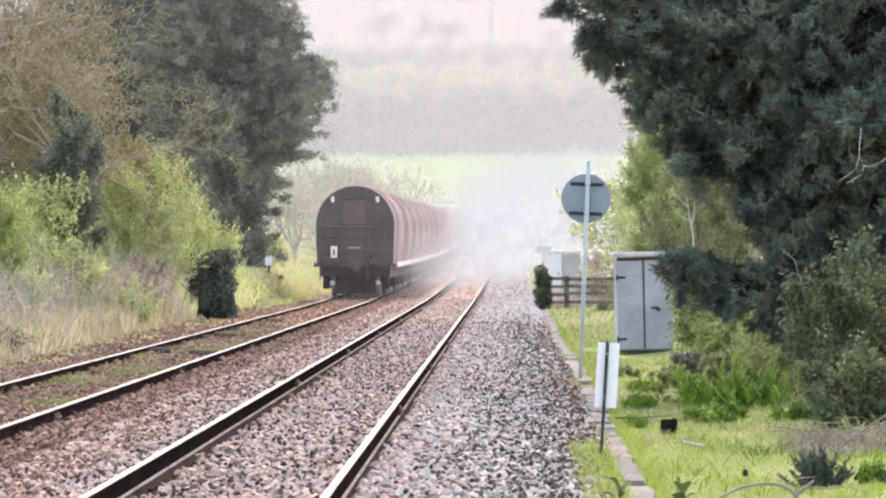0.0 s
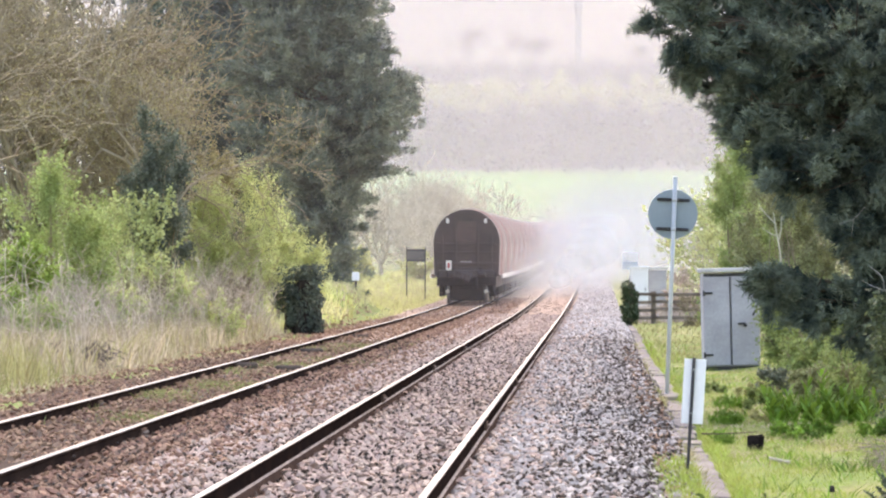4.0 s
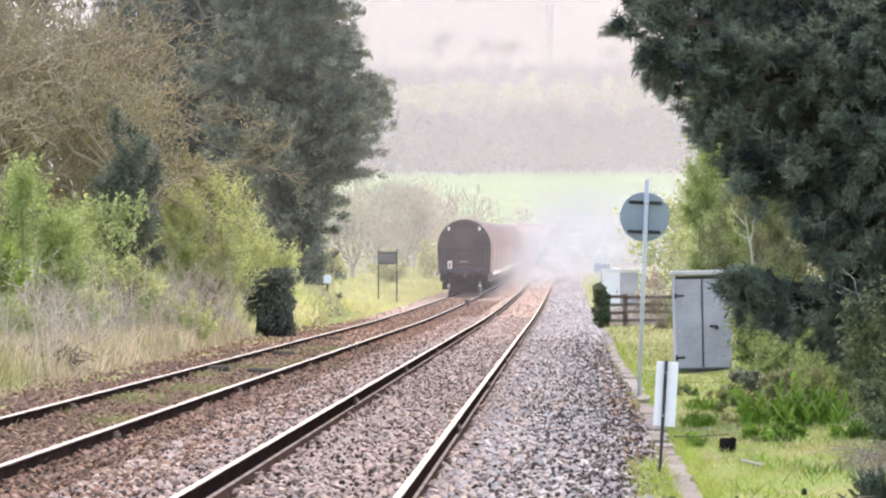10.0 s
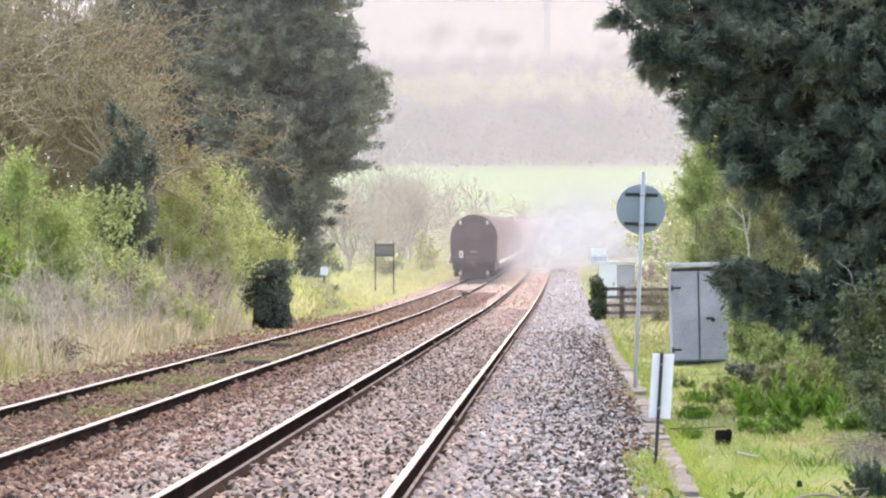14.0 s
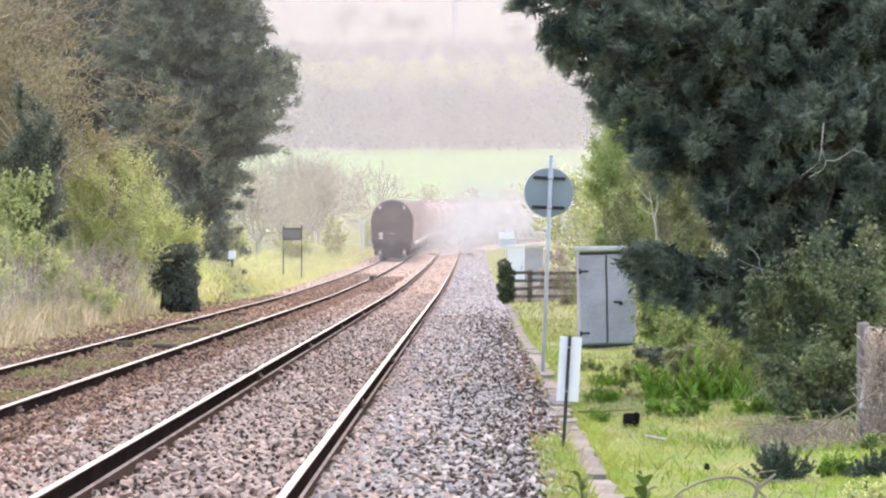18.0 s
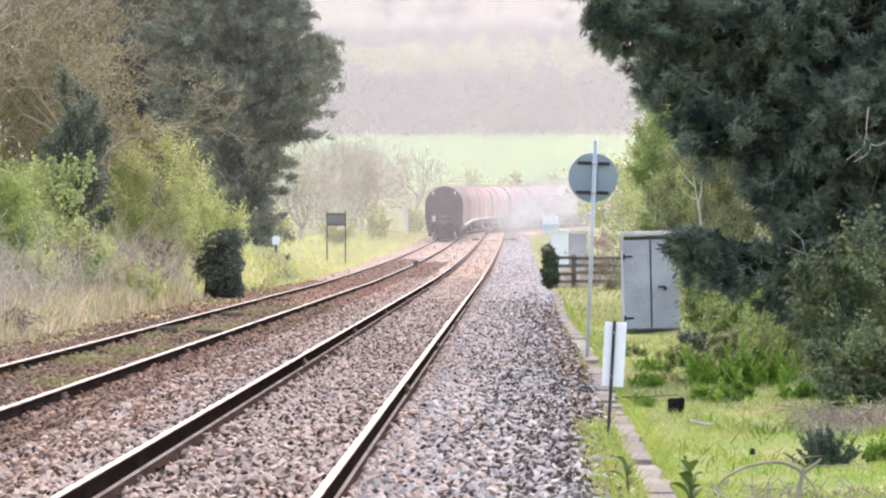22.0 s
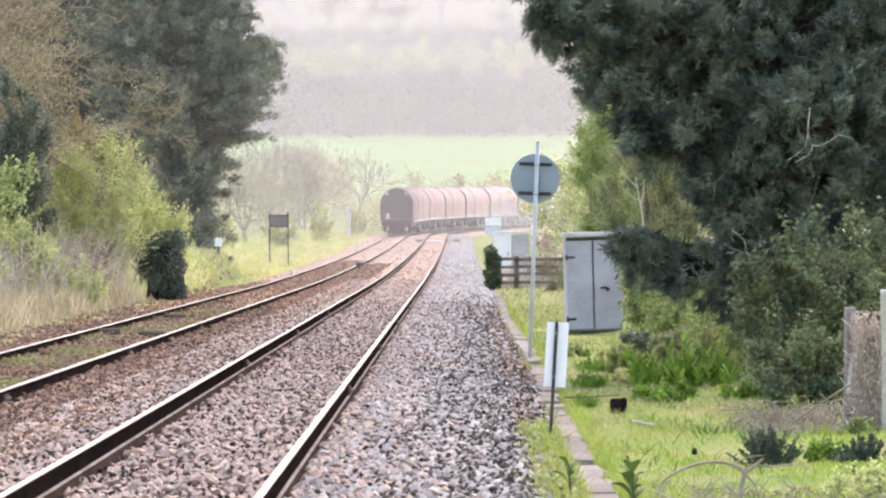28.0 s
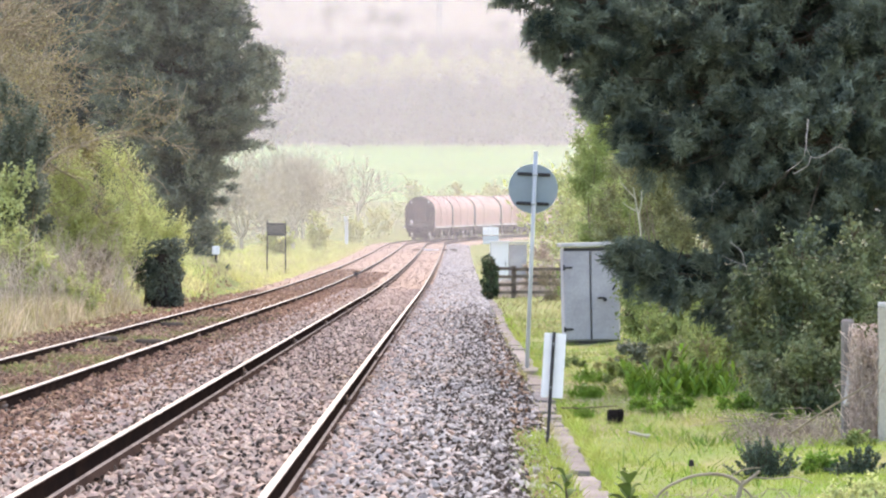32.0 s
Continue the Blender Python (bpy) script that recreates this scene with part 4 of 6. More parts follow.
def build_crossing():
    """Boards of a foot crossing far up the line."""
    t = tagged(new("foot_crossing"), "timber boards of a far foot crossing between the rails", "crossing", kind="structure")
    for k, (x, wd, m) in enumerate(((-3.0, 0.5, M_TIMBER), (-2.3, 0.35, M_WHITE), (-1.75, 0.7, M_WHITE), (-1.0, 0.4, M_TIMBER), (-0.35, 0.5, M_TIMBER))):
        part("board", box(wd, 2.2, 0.1, (x, 345, float(rise(345)) + 0.27), 0.02), m, t)
    t = thing("timber_baulk", pose(-5.75, 117, 0.11, 0, 0, 12), "dark rotten timber lying between the rails", "timber")
    part("plank", box(0.46, 0.2, 0.1, (0, 0, 0.03), 0.03), M_TIMBER, t)
    for x, y, r in ((-6.0, 81.7, 4), (-5.08, 79.3, -8), (-5.7, 96, 6)):
        copy_thing(t, pose(x, y, 0.13, 0, 0, r))
    t = thing("rail_lubricator", pose(-4.44, 209, float(rise(209)) + 0.07), "small dark rail lubricator box beside the further line", "track equipment")
    part("foot", box(0.16, 0.2, 0.2, (0, 0, 0.06), 0.01), M_FISHPLATE, t)
    part("body", box(0.22, 0.24, 0.12, (0, 0, 0.2), 0.02), M_DARK_STEEL, t)
    part("lid", box(0.34, 0.28, 0.04, (0.03, 0, 0.275), 0.01), M_TIMBER, t)


# ---- trees and plants ----


def tree_thing(name, x, y, label, category="tree", group="", z=None):
    return thing(name, pose(x, y, float(land(x, y)) if z is None else z), label, category, group)


def build_pine_right():
    """The dark pine whose limbs hang over the verge."""
    rng = np.random.default_rng(21)
    t = tree_thing("pine_tree", 5.6, 60, "big dark green pine with low drooping limbs", z=0.2)
    o = np.array([5.6, 60, 0.2])
    # limb ends: x, height, reach of the tufts, depth
    ends = [(0.96, 4.78, 0.5, 57.5), (1.27, 4.33, 0.42, 57.6), (1.62, 4.15, 0.5, 58), (1.82, 3.75, 0.36, 57.7), (2.0, 3.55, 0.48, 58.5), (2.15, 3.25, 0.36, 57.8), (2.5, 3.1, 0.5, 58), (2.42, 2.85, 0.34, 57.6), (2.7, 4.3, 1.0, 58), (3.8, 4.2, 1.15, 58),
            (1.7, 4.9, 0.7, 58.5), (2.6, 5.3, 0.9, 59), (3.9, 5.4, 1.1, 59), (3.4, 3.1, 0.9, 57.5), (4.3, 3.1, 0.95, 57), (2.45, 1.56, 0.28, 57.3), (2.02, 1.66, 0.2, 57.2), (2.2, 1.54, 0.22, 57.2), (2.72, 1.42, 0.36, 57.3), (3.05, 1.3, 0.45, 57.4),
            (3.75, 1.62, 0.6, 57.2), (4.5, 2.0, 0.8, 57), (5.1, 3.9, 1.2, 57.5), (5.3, 2.6, 1.1, 57.5), (2.15, 4.4, 0.8, 58.5), (3.0, 3.55, 0.9, 58.3), (2.0, 4.0, 0.5, 58.4), (4.0, 2.5, 0.7, 58), (1.6, 5.1, 0.8, 58.8), (4.4, 4.4, 1.1, 58.5),
            (5.2, 5.2, 1.2, 58.5), (3.35, 0.95, 0.3, 57.4), (1.15, 5.4, 0.6, 58), (3.5, 5.0, 0.9, 58.8), (3.0, 5.0, 0.8, 59), (4.6, 5.0, 1.0, 59.5), (3.25, 3.3, 0.6, 58.9), (3.35, 1.4, 0.45, 57.5), (3.05, 2.7, 0.45, 58), (3.6, 2.25, 0.5, 57.6), (3.1, 2.45, 0.34, 57.6), (3.45, 1.95, 0.35, 58.3), (3.25, 2.05, 0.3, 57.3), (3.4, 1.75, 0.35, 57.3), (3.1, 2.3, 0.28, 57.4), (3.9, 2.0, 0.5, 58), (3.2, 4.0, 0.9, 60.3), (4.3, 3.4, 1.0, 60.4), (4.6, 2.8, 0.8, 60), (2.4, 4.7, 0.7, 60.2), (3.6, 5.2, 0.9, 60.6), (5.0, 4.4, 1.0, 60.4), (4.9, 5.5, 0.9, 60.8), (3.3, 2.9, 0.6, 59.6), (2.9, 4.6, 0.9, 61), (2.3, 3.95, 0.6, 60.6), (4.2, 4.9, 0.9, 61.2)]
    segs = branches(rng, (0, 0, -0.3), (0.02, 0, 1), 8.5, 0.24, 0)
    clumps, tips, ways = [], [], []
    for x, z, r, y in ends:
        e = np.array([x, y, z]) - o
        st = np.array([0, 0, max(0.8, e[2] - rng.uniform(0.2, 0.9))])
        mid = (st + e) / 2 + np.array([0, 0, 0.2])
        segs += [(st, mid, 0.07, 0.045), (mid, e, 0.045, 0.012)]
        for _ in range(int(26 * r)):
            b = mid + (e - mid) * rng.uniform(0.3, 1)
            q = e + rng.normal(0, r * 0.5, 3)
            segs.append((b, q, 0.013, 0.004))
        # tufts sit close along drooping plumes, with gaps between them
        k = max(7, int(52 * r * r) + 6)
        per = 24
        way = rng.normal(0, 1, (k, 3))
        way /= np.linalg.norm(way, axis=1)[:, None]
        root = way * r * rng.uniform(0.35, 0.85, (k, 1)) * np.array([[1.0, 0.9, 0.85]])
        run = way * 0.6 + np.array([[-0.3, -0.3, -0.12]]) + rng.normal(0, 0.35, (k, 3))
        run /= np.linalg.norm(run, axis=1)[:, None]
        u = rng.uniform(0, 1, (k, per, 1))
        reach = rng.uniform(0.2, 0.42, (k, 1, 1)) * min(1.0, 0.5 + r)
        p = e + root[:, None] + run[:, None] * u * reach + rng.normal(0, 1, (k, per, 3)) * 0.055 * (1.15 - 0.7 * u)
        w = run[:, None] * 0.9 + rng.normal(0, 0.3, (k, per, 3))
        tips.append(p.reshape(-1, 3))
        ways.append(w.reshape(-1, 3))
    child("trunk", limbs_mesh("trunk", segs, M_BARK, 5), t)
    v, f = needle_arrays(rng, np.concatenate(tips), np.concatenate(ways), 0.12, 0.021, 10)
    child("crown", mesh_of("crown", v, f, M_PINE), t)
    dead = material("bleached_dead_wood", (0.5, 0.46, 0.42), 0.9, vary=0.2)

    def dead_branch(at, runs):
        top = child("dead_branch", tube("dead_branch", [np.array(at) - o + np.array(p) for p in runs[0][1]], 0.55 * runs[0][0], dead), t, label="bleached bare dead branch")
        for rad, pts in runs[1:]:
            child("side_twig", tube("side_twig", [np.array(at) - o + np.array(p) for p in pts], 0.55 * rad, dead), top)

    dead_branch((4.0, 55.5, 2.9), [(0.009, [(0.06, 0.5, 0.36), (0.0, 0, 0.05), (0.05, 0, -0.08)]), (0.013, [(0.05, 0, -0.08), (0.02, 0, -0.18), (-0.15, -0.02, -0.28)]), (0.01, [(0.0, 0, 0.05), (-0.05, 0, -0.12), (-0.24, -0.02, -0.26)]), (0.012, [(0.05, 0, -0.08), (0.14, 0, -0.09), (0.26, 0.01, -0.03), (0.36, 0.02, 0.03), (0.5, 0.05, 0.0)]), (0.007, [(0.36, 0.02, 0.03), (0.42, 0, 0.08)])])
    dead_branch((3.35, 56.6, 1.62), [(0.009, [(-0.15, 0.2, 0.22), (-0.02, 0, 0.1), (0.02, 0, -0.06), (0.2, 0, -0.1)]), (0.007, [(0.02, 0, -0.06), (-0.14, 0, 0.0), (-0.26, 0.02, 0.06)]), (0.006, [(0.02, 0, -0.06), (0.06, 0, -0.22), (-0.04, 0, -0.34)]), (0.006, [(0.2, 0, -0.1), (0.28, 0, 0.02)])])
    dead_branch((2.95, 56.8, 2.35), [(0.006, [(0.2, 0.3, 0.2), (0.05, 0, 0.05), (-0.12, 0, 0.0)]), (0.005, [(0.05, 0, 0.05), (0.03, 0, -0.16)])])


def build_conifer_left(x, y, scale, seed, mat, label, limbs=10):
    rng = np.random.default_rng(seed)
    t = tree_thing("conifer_tree", x, y, label, group="conifers by the line", z=0.45)
    segs = branches(rng, (0, 0, -0.3), (0, 0, 1), 15 * scale, 0.3, 0)
    tips, ways = [], []
    zs = np.array([1.0, 2.5, 4.0, 5.0, 6.7, 7.9, 8.7, 10.0, 11.5, 15.0]) * scale
    rr = np.array([1.4, 1.7, 2.0, 2.4, 3.1, 3.5, 3.3, 2.8, 2.1, 0.3]) * scale
    # limbs on the open side stop short low down, where the line keeps them cut back
    cut = np.array([1.1, 1.5, 2.1, 3.35, 3.75, 3.6, 2.75, 2.3, 1.7, 0.3]) * scale
    for z in np.arange(1.0, 14.6 * scale, 0.42):
        for k in range(limbs):
            a = rng.uniform(0, 2 * math.pi)
            R = float(np.interp(z, zs, cut if math.cos(a) > 0 else rr))
            L = R * (rng.uniform(0.72, 1.03) if math.cos(a) > 0.3 else rng.uniform(0.55, 1.0))
            e = np.array([math.cos(a) * L, math.sin(a) * L, z + 0.12 * L + rng.normal(0, 0.3)])
            st = np.array([0, 0, z - 0.1 * L])
            segs.append((st, e, 0.035, 0.008))
            way = (e - st) / np.linalg.norm(e - st)
            for j in range(3 + int(2.6 * L)):
                u = rng.uniform(0.12, 1.0) ** 0.6
                c = st + (e - st) * u + rng.normal(0, 1, 3) * np.array([0.26, 0.26, 0.1]) * (0.5 + u)
                n = 11
                d = way * 0.7 + rng.normal(0, 0.4, 3) * np.array([1, 1, 0.4])
                q = rng.uniform(-0.3, 0.45, (n, 1))
                tips.append(c + d * q + rng.normal(0, 1, (n, 3)) * np.array([[0.09, 0.09, 0.05]]))
                ways.append(np.repeat((d * 0.9 + np.array([0, 0, 0.3]))[None], n, 0))
    child("trunk", limbs_mesh("trunk", segs, M_BARK, 4), t)
    v, f = needle_arrays(rng, np.concatenate(tips), np.concatenate(ways), 0.26, 0.058, 5)
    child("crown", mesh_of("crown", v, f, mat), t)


def build_bush(name, x, y, radii, zc, leaves, size, mat, label, seed, clumps=26, stems=14, low=-1.0, lob=(0.2, 0.42), twig=M_TWIG, group=""):
    """A shrub: stems from the ground and a crown of small leaves in uneven clumps."""
    rng = np.random.default_rng(seed)
    t = tree_thing(name, x, y, label, "bush", group)
    cl = lobes(rng, int(clumps * 1.6), (0, 0, zc), radii, low, lob)
    segs = []
    for _ in range(stems):
        c, r = cl[rng.integers(len(cl))]
        st = np.array([rng.normal(0, radii[0] * 0.3), rng.normal(0, radii[1] * 0.3), -0.1])
        mid = st * 0.5 + c * 0.5 + rng.normal(0, 0.1, 3) * min(1.0, radii[0])
        k = 0.02 * min(1.0, max(radii) / 1.3) ** 1.5
        segs += [(st, mid, k, k * 0.7), (mid, c, k * 0.7, k * 0.3)]
        branches(rng, c, c - mid + np.array([0, 0, 0.3]), r * 0.8, 0.007, 1, 0.6, 3, out=segs)
    child("branchwork", limbs_mesh("branchwork", segs, twig, 4), t)
    pts = [loose_in(rng, cl, int(leaves * 0.65))]
    per = 16
    for _ in range(int(leaves * 0.35 / per)):
        c, r = cl[rng.integers(len(cl))]
        d = (c - np.array([0, 0, zc * 0.5])) / np.array(radii) + rng.normal(0, 0.5, 3) + np.array([0, 0, 0.5])
        d /= np.linalg.norm(d)
        u = rng.uniform(0.1, 1, (per, 1))
        pts.append(c + d * u * rng.uniform(0.35, 0.75) * min(radii) + rng.normal(0, 0.025, (per, 3)))
    pts = np.concatenate(pts)
    v, f = leaf_arrays(rng, pts, size, 0.7)
    child("crown", mesh_of("crown", v, f, mat), t)
    return t


def build_sprigs(name, x, y, count, heights, size, mat, label, seed):
    """A small plant of upright sprigs, set with short leaves all along."""
    rng = np.random.default_rng(seed)
    t = tree_thing(name, x, y, label, "bush")
    segs, pts = [], []
    for _ in range(count):
        h = rng.uniform(*heights)
        p = np.array([rng.normal(0, 0.05), rng.normal(0, 0.05), -0.02])
        e = p + np.array([p[0] * 1.2 + rng.normal(0, 0.045), rng.normal(0, 0.045), h * math.exp(-(p[0] / 0.12) ** 2)])
        segs.append((p, e, 0.004, 0.002))
        u = rng.uniform(0.1, 1.02, (70, 1))
        pts.append(p + (e - p) * u + rng.normal(0, 0.014, (70, 3)) * (1.3 - u))
    child("branchwork", limbs_mesh("branchwork", segs, M_BARK, 4, 0.002), t)
    v, f = leaf_arrays(rng, np.concatenate(pts), size, 0.4)
    child("crown", mesh_of("crown", v, f, mat), t)
    return t


def build_bare_tree(name, x, y, height, seed, label, spread=0.5, depth=4, mat=M_TWIG, buds=0, ivy=0, group="", fork=0.35, least=0.004, lean=(0, 0), kids=3):
    """A leafless tree: a trunk that forks into limbs, branches and fine twigs."""
    rng = np.random.default_rng(seed)
    t = tree_thing(name, x, y, label, "tree", group)
    segs = [(np.array([0, 0, -0.3]), np.array([lean[0] * 0.3, lean[1] * 0.3, height * fork]), height * 0.02, height * 0.014)]
    top = segs[0][1]
    for k in range(6):
        a = 2 * math.pi * k / 6 + rng.uniform(-0.5, 0.5)
        branches(rng, top - np.array([0, 0, rng.uniform(0, height * fork * 0.4)]), (math.cos(a) * 0.6 + lean[0], math.sin(a) * 0.6 + lean[1], 0.9), height * 0.27, height * 0.009, depth, spread, kids, 0.6, 0.16, segs, 0.6)
    trunk = child("trunk", limbs_mesh("trunk", segs, mat, 3, least), t)
    if buds:
        ends = np.array([s[1] for s in segs if s[3] < height * 0.0016])
        pts = ends[rng.integers(0, len(ends), buds)] + rng.normal(0, 0.1, (buds, 3))
        v, f = leaf_arrays(rng, pts, 0.06, 0.7)
        child("bud_cover", mesh_of("bud_cover", v, f, M_BUD), t, label="ochre buds and lichen on the twigs")
    if ivy:
        cl = [(np.array([rng.normal(0, 0.12), rng.normal(0, 0.12), z]), rng.uniform(0.22, 0.42)) for z in np.linspace(0.2, height * 0.42, 14)]
        ivy_on(rng, "ivy", cl, ivy, 0.1, t, label="dark ivy on the trunk")
    return t


M_BUD = material("ochre_buds", (0.39, 0.345, 0.185), 0.9, vary=0.2, scale=4, island=0.3, second=(0.31, 0.27, 0.15), through_light=0.25)


# The dark second tone stands for shade in the shrub's hollows
M_SHRUB = material("dull_green_shrub", (0.19, 0.23, 0.115), 0.6, vary=0.2, scale=11, island=0.3, second=(0.045, 0.068, 0.042), through_light=0.25)


M_THICKET = material("dark_brown_thicket", (0.27, 0.235, 0.16), 0.9, vary=0.2, scale=5, island=0.35, second=(0.15, 0.13, 0.09), through_light=0.15)


def build_left_side():
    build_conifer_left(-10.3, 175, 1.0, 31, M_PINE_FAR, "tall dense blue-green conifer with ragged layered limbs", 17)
    build_conifer_left(-13.6, 184, 1.05, 32, M_PINE_SHADE, "dark blue-green conifer behind the bare trees, shade in its needle colour", 9)
    build_conifer_left(-17.2, 192, 1.05, 33, M_PINE_SHADE, "dark blue-green conifer half hidden by bare trees, shade in its needle colour", 5)
    build_bush("hawthorn_bush", -9.75, 129, (1.35, 1.3, 2.0), 2.2, 36000, 0.062, M_HAWTHORN, "hawthorn bush in fresh yellow-green leaf", 41, 44, 30, lob=(0.16, 0.34))
    build_bush("hawthorn_bush", -9.15, 142, (1.3, 1.2, 1.7), 1.75, 22000, 0.062, M_HAWTHORN, "lower hawthorn bush with thin green leaf", 42, 32, 40, lob=(0.16, 0.34))
    build_bush("hawthorn_bush", -11.3, 117, (1.25, 1.0, 1.5), 1.9, 20000, 0.062, M_WILLOW, "pale green hawthorn among bare trees", 47, 26)
    build_bush("hawthorn_bush", -10.35, 130, (0.75, 0.7, 0.7), 4.05, 4200, 0.06, M_BUD, "yellow-brown budding top shoots of the hawthorn", 49, 18, 30)
    build_bush("elder_bush", -9.95, 108, (0.8, 0.7, 0.9), 1.1, 9000, 0.06, M_HAWTHORN, "low leafing elder at the edge of the reeds", 48, 20)
    build_bush("elder_bush", -11.35, 101, (1.1, 1.1, 1.8), 1.9, 20000, 0.065, M_WILLOW, "leafing elder bush, mid green and thin", 43, 26)
    build_bush("elder_bush", -11.6, 93, (0.9, 0.9, 1.1), 1.0, 14000, 0.08, M_SPRING, "bright green leafing bush near the reeds", 44, 22)
    build_bush("elder_bush", -10.3, 88, (0.55, 0.5, 0.5), 0.5, 6000, 0.05, M_WILLOW, "low green elder shoots at the reeds' foot", 58, 22)
    build_bush("holly_bush", -10.2, 112, (0.75, 0.7, 2.0), 3.4, 14000, 0.075, M_HOLLY, "tall dark ivy-smothered thicket", 45, 34, lob=(0.3, 0.55))
    build_bush("holly_bush", -10.45, 114, (0.75, 0.6, 1.5), 2.5, 11000, 0.08, M_HOLLY, "dark ivy-covered stems below the thicket", 50, 30)
    build_bush("holly_bush", -13.6, 150, (0.85, 0.8, 3.4), 6.9, 11000, 0.085, M_HOLLY, "dark ivy climbing a tall bare trunk", 59, 34, 8)
    build_bush("elder_bush", -10.6, 111, (0.9, 0.9, 1.0), 2.3, 3500, 0.085, M_HAWTHORN, "thin yellow-green bush among bare stems", 46, 18)
    build_bare_tree("bare_tree", -15.9, 134, 9.5, 51, "pale-barked bare tree with ivy round its trunk", 0.5, 5, M_TWIG_PALE, 0, 2500, fork=0.48, least=0.016, kids=2)
    build_bare_tree("bare_tree", -15.2, 128, 10.5, 52, "bare brown tree with ochre buds and fine twigs", 0.62, 5, M_TWIG, 13000, least=0.012, kids=2)
    build_bare_tree("bare_tree", -14.0, 136, 9.0, 53, "bare twiggy tree leaning over the bushes", 0.62, 4, M_TWIG, 9000, least=0.012, kids=2)
    build_bare_tree("bare_tree", -11.5, 126, 7.6, 55, "crooked bare tree with olive lichen on its twigs", 0.62, 4, M_TWIG_PALE, 9000, least=0.01, kids=2, fork=0.5)
    build_bare_tree("bare_tree", -15.5, 112, 9.5, 54, "bare tree with pale limbs beside the thicket", 0.6, 4, M_TWIG_PALE, 5000, least=0.012, kids=2)
    for k, (x, y, r, m, n) in enumerate(((-9.3, 119, 0.8, M_TWIG, 3000), (-10.2, 107, 0.8, M_TWIG, 3200), (-9.9, 100, 0.55, M_HAWTHORN, 4000), (-11.2, 112, 0.9, M_HAWTHORN, 5000), (-11.0, 90, 0.5, M_SPRING, 3500), (-9.0, 114, 0.6, M_HAWTHORN, 4600), (-12.4, 98, 0.9, M_TWIG, 3200))):
        build_bush("bramble_bush", x, y, (r, r, r * 1.1), r * 0.95, n, 0.05 if m is M_TWIG else 0.075, m, "twiggy brown bramble in the dry stems" if m is M_TWIG else "low shrub just coming into leaf", 240 + k, 14, 46 if m is M_TWIG else 20)
    build_bush("budding_thicket", -17.2, 140, (2.6, 1.6, 5.2), 6.2, 34000, 0.11, M_THICKET, "tall dark brown thicket behind the bare trees", 56, 40, 60)
    build_bush("budding_thicket", -14.2, 138, (1.7, 1.4, 3.2), 4.4, 16000, 0.11, M_THICKET, "brown budding thicket between bare trees", 57, 30, 50)
    # the cut trunk smothered in ivy
    rng = np.random.default_rng(61)
    t = tree_thing("ivy_stump", -7.95, 130, "cut tree stump smothered in dark ivy", "stump")
    segs = [(np.array([0, 0, -0.2]), np.array([0, 0, 1.5]), 0.43, 0.38)]
    for k in range(14):
        a = k * 0.449
        p = np.array([math.cos(a) * 0.5, math.sin(a) * 0.5, -0.15])
        segs.append((p, p * np.array([0.74, 0.74, 0]) + np.array([0, 0, rng.uniform(0.9, 1.5)]), rng.uniform(0.06, 0.11), 0.05))
    child("trunk", limbs_mesh("trunk", segs, material("dark_stump_bark", (0.055, 0.045, 0.038), 0.95, vary=0.4, scale=10, bump=0.8, second=(0.03, 0.025, 0.022)), 10), t)
    cl = [(np.array([rng.uniform(-0.7, 0.4), rng.normal(-0.1, 0.22), rng.uniform(0.9, 1.75)]), rng.uniform(0.14, 0.28)) for _ in range(46)]
    cl += [(np.array([rng.uniform(-0.34, 0.42) - 0.2 * max(0.0, z - 0.7), rng.normal(-0.34, 0.1), z]), rng.uniform(0.16, 0.26)) for z in np.linspace(0.22, 1.25, 26)]
    ivy_on(rng, "ivy", cl, 11000, 0.075, t, material("grey_green_ivy", (0.17, 0.2, 0.155), 0.6, vary=0.2, scale=9, island=0.4, second=(0.08, 0.105, 0.085), through_light=0.2))

    rng = np.random.default_rng(62)
    t = tree_thing("brush_pile", -9.1, 83.5, "heap of dark grey dead twigs at the ballast's edge", "twigs")
    segs = []
    for _ in range(800):
        p = np.array([rng.normal(0, 0.3), rng.normal(0, 0.35), rng.uniform(0, 0.36)])
        q = p + rng.normal(0, 1, 3) * np.array([0.13, 0.13, 0.09])
        q[2] = max(0.02, q[2])
        segs += [(p, q, 0.007, 0.005), (q, q + rng.normal(0, 0.07, 3), 0.005, 0.004)]
    child("twig_tangle", limbs_mesh("twig_tangle", segs, M_BRUSH, 3), t)


M_BRUSH = material("dead_grey_twigs", (0.17, 0.14, 0.14), 0.95, vary=0.3, scale=8, island=0.4)


M_TWIG_PALE = material("pale_bark", (0.37, 0.32, 0.235), 0.9, vary=0.25, scale=8, second=(0.26, 0.22, 0.16))


M_DULL = material("olive_old_grass", (0.3, 0.31, 0.135), 0.85, vary=0.25, scale=1.2, island=0.4, second=(0.36, 0.32, 0.165), through_light=0.25)


M_SEEDLING = material("blue_green_seedling", (0.1, 0.14, 0.1), 0.6, vary=0.3, scale=6, island=0.5, second=(0.05, 0.08, 0.06), through_light=0.2)


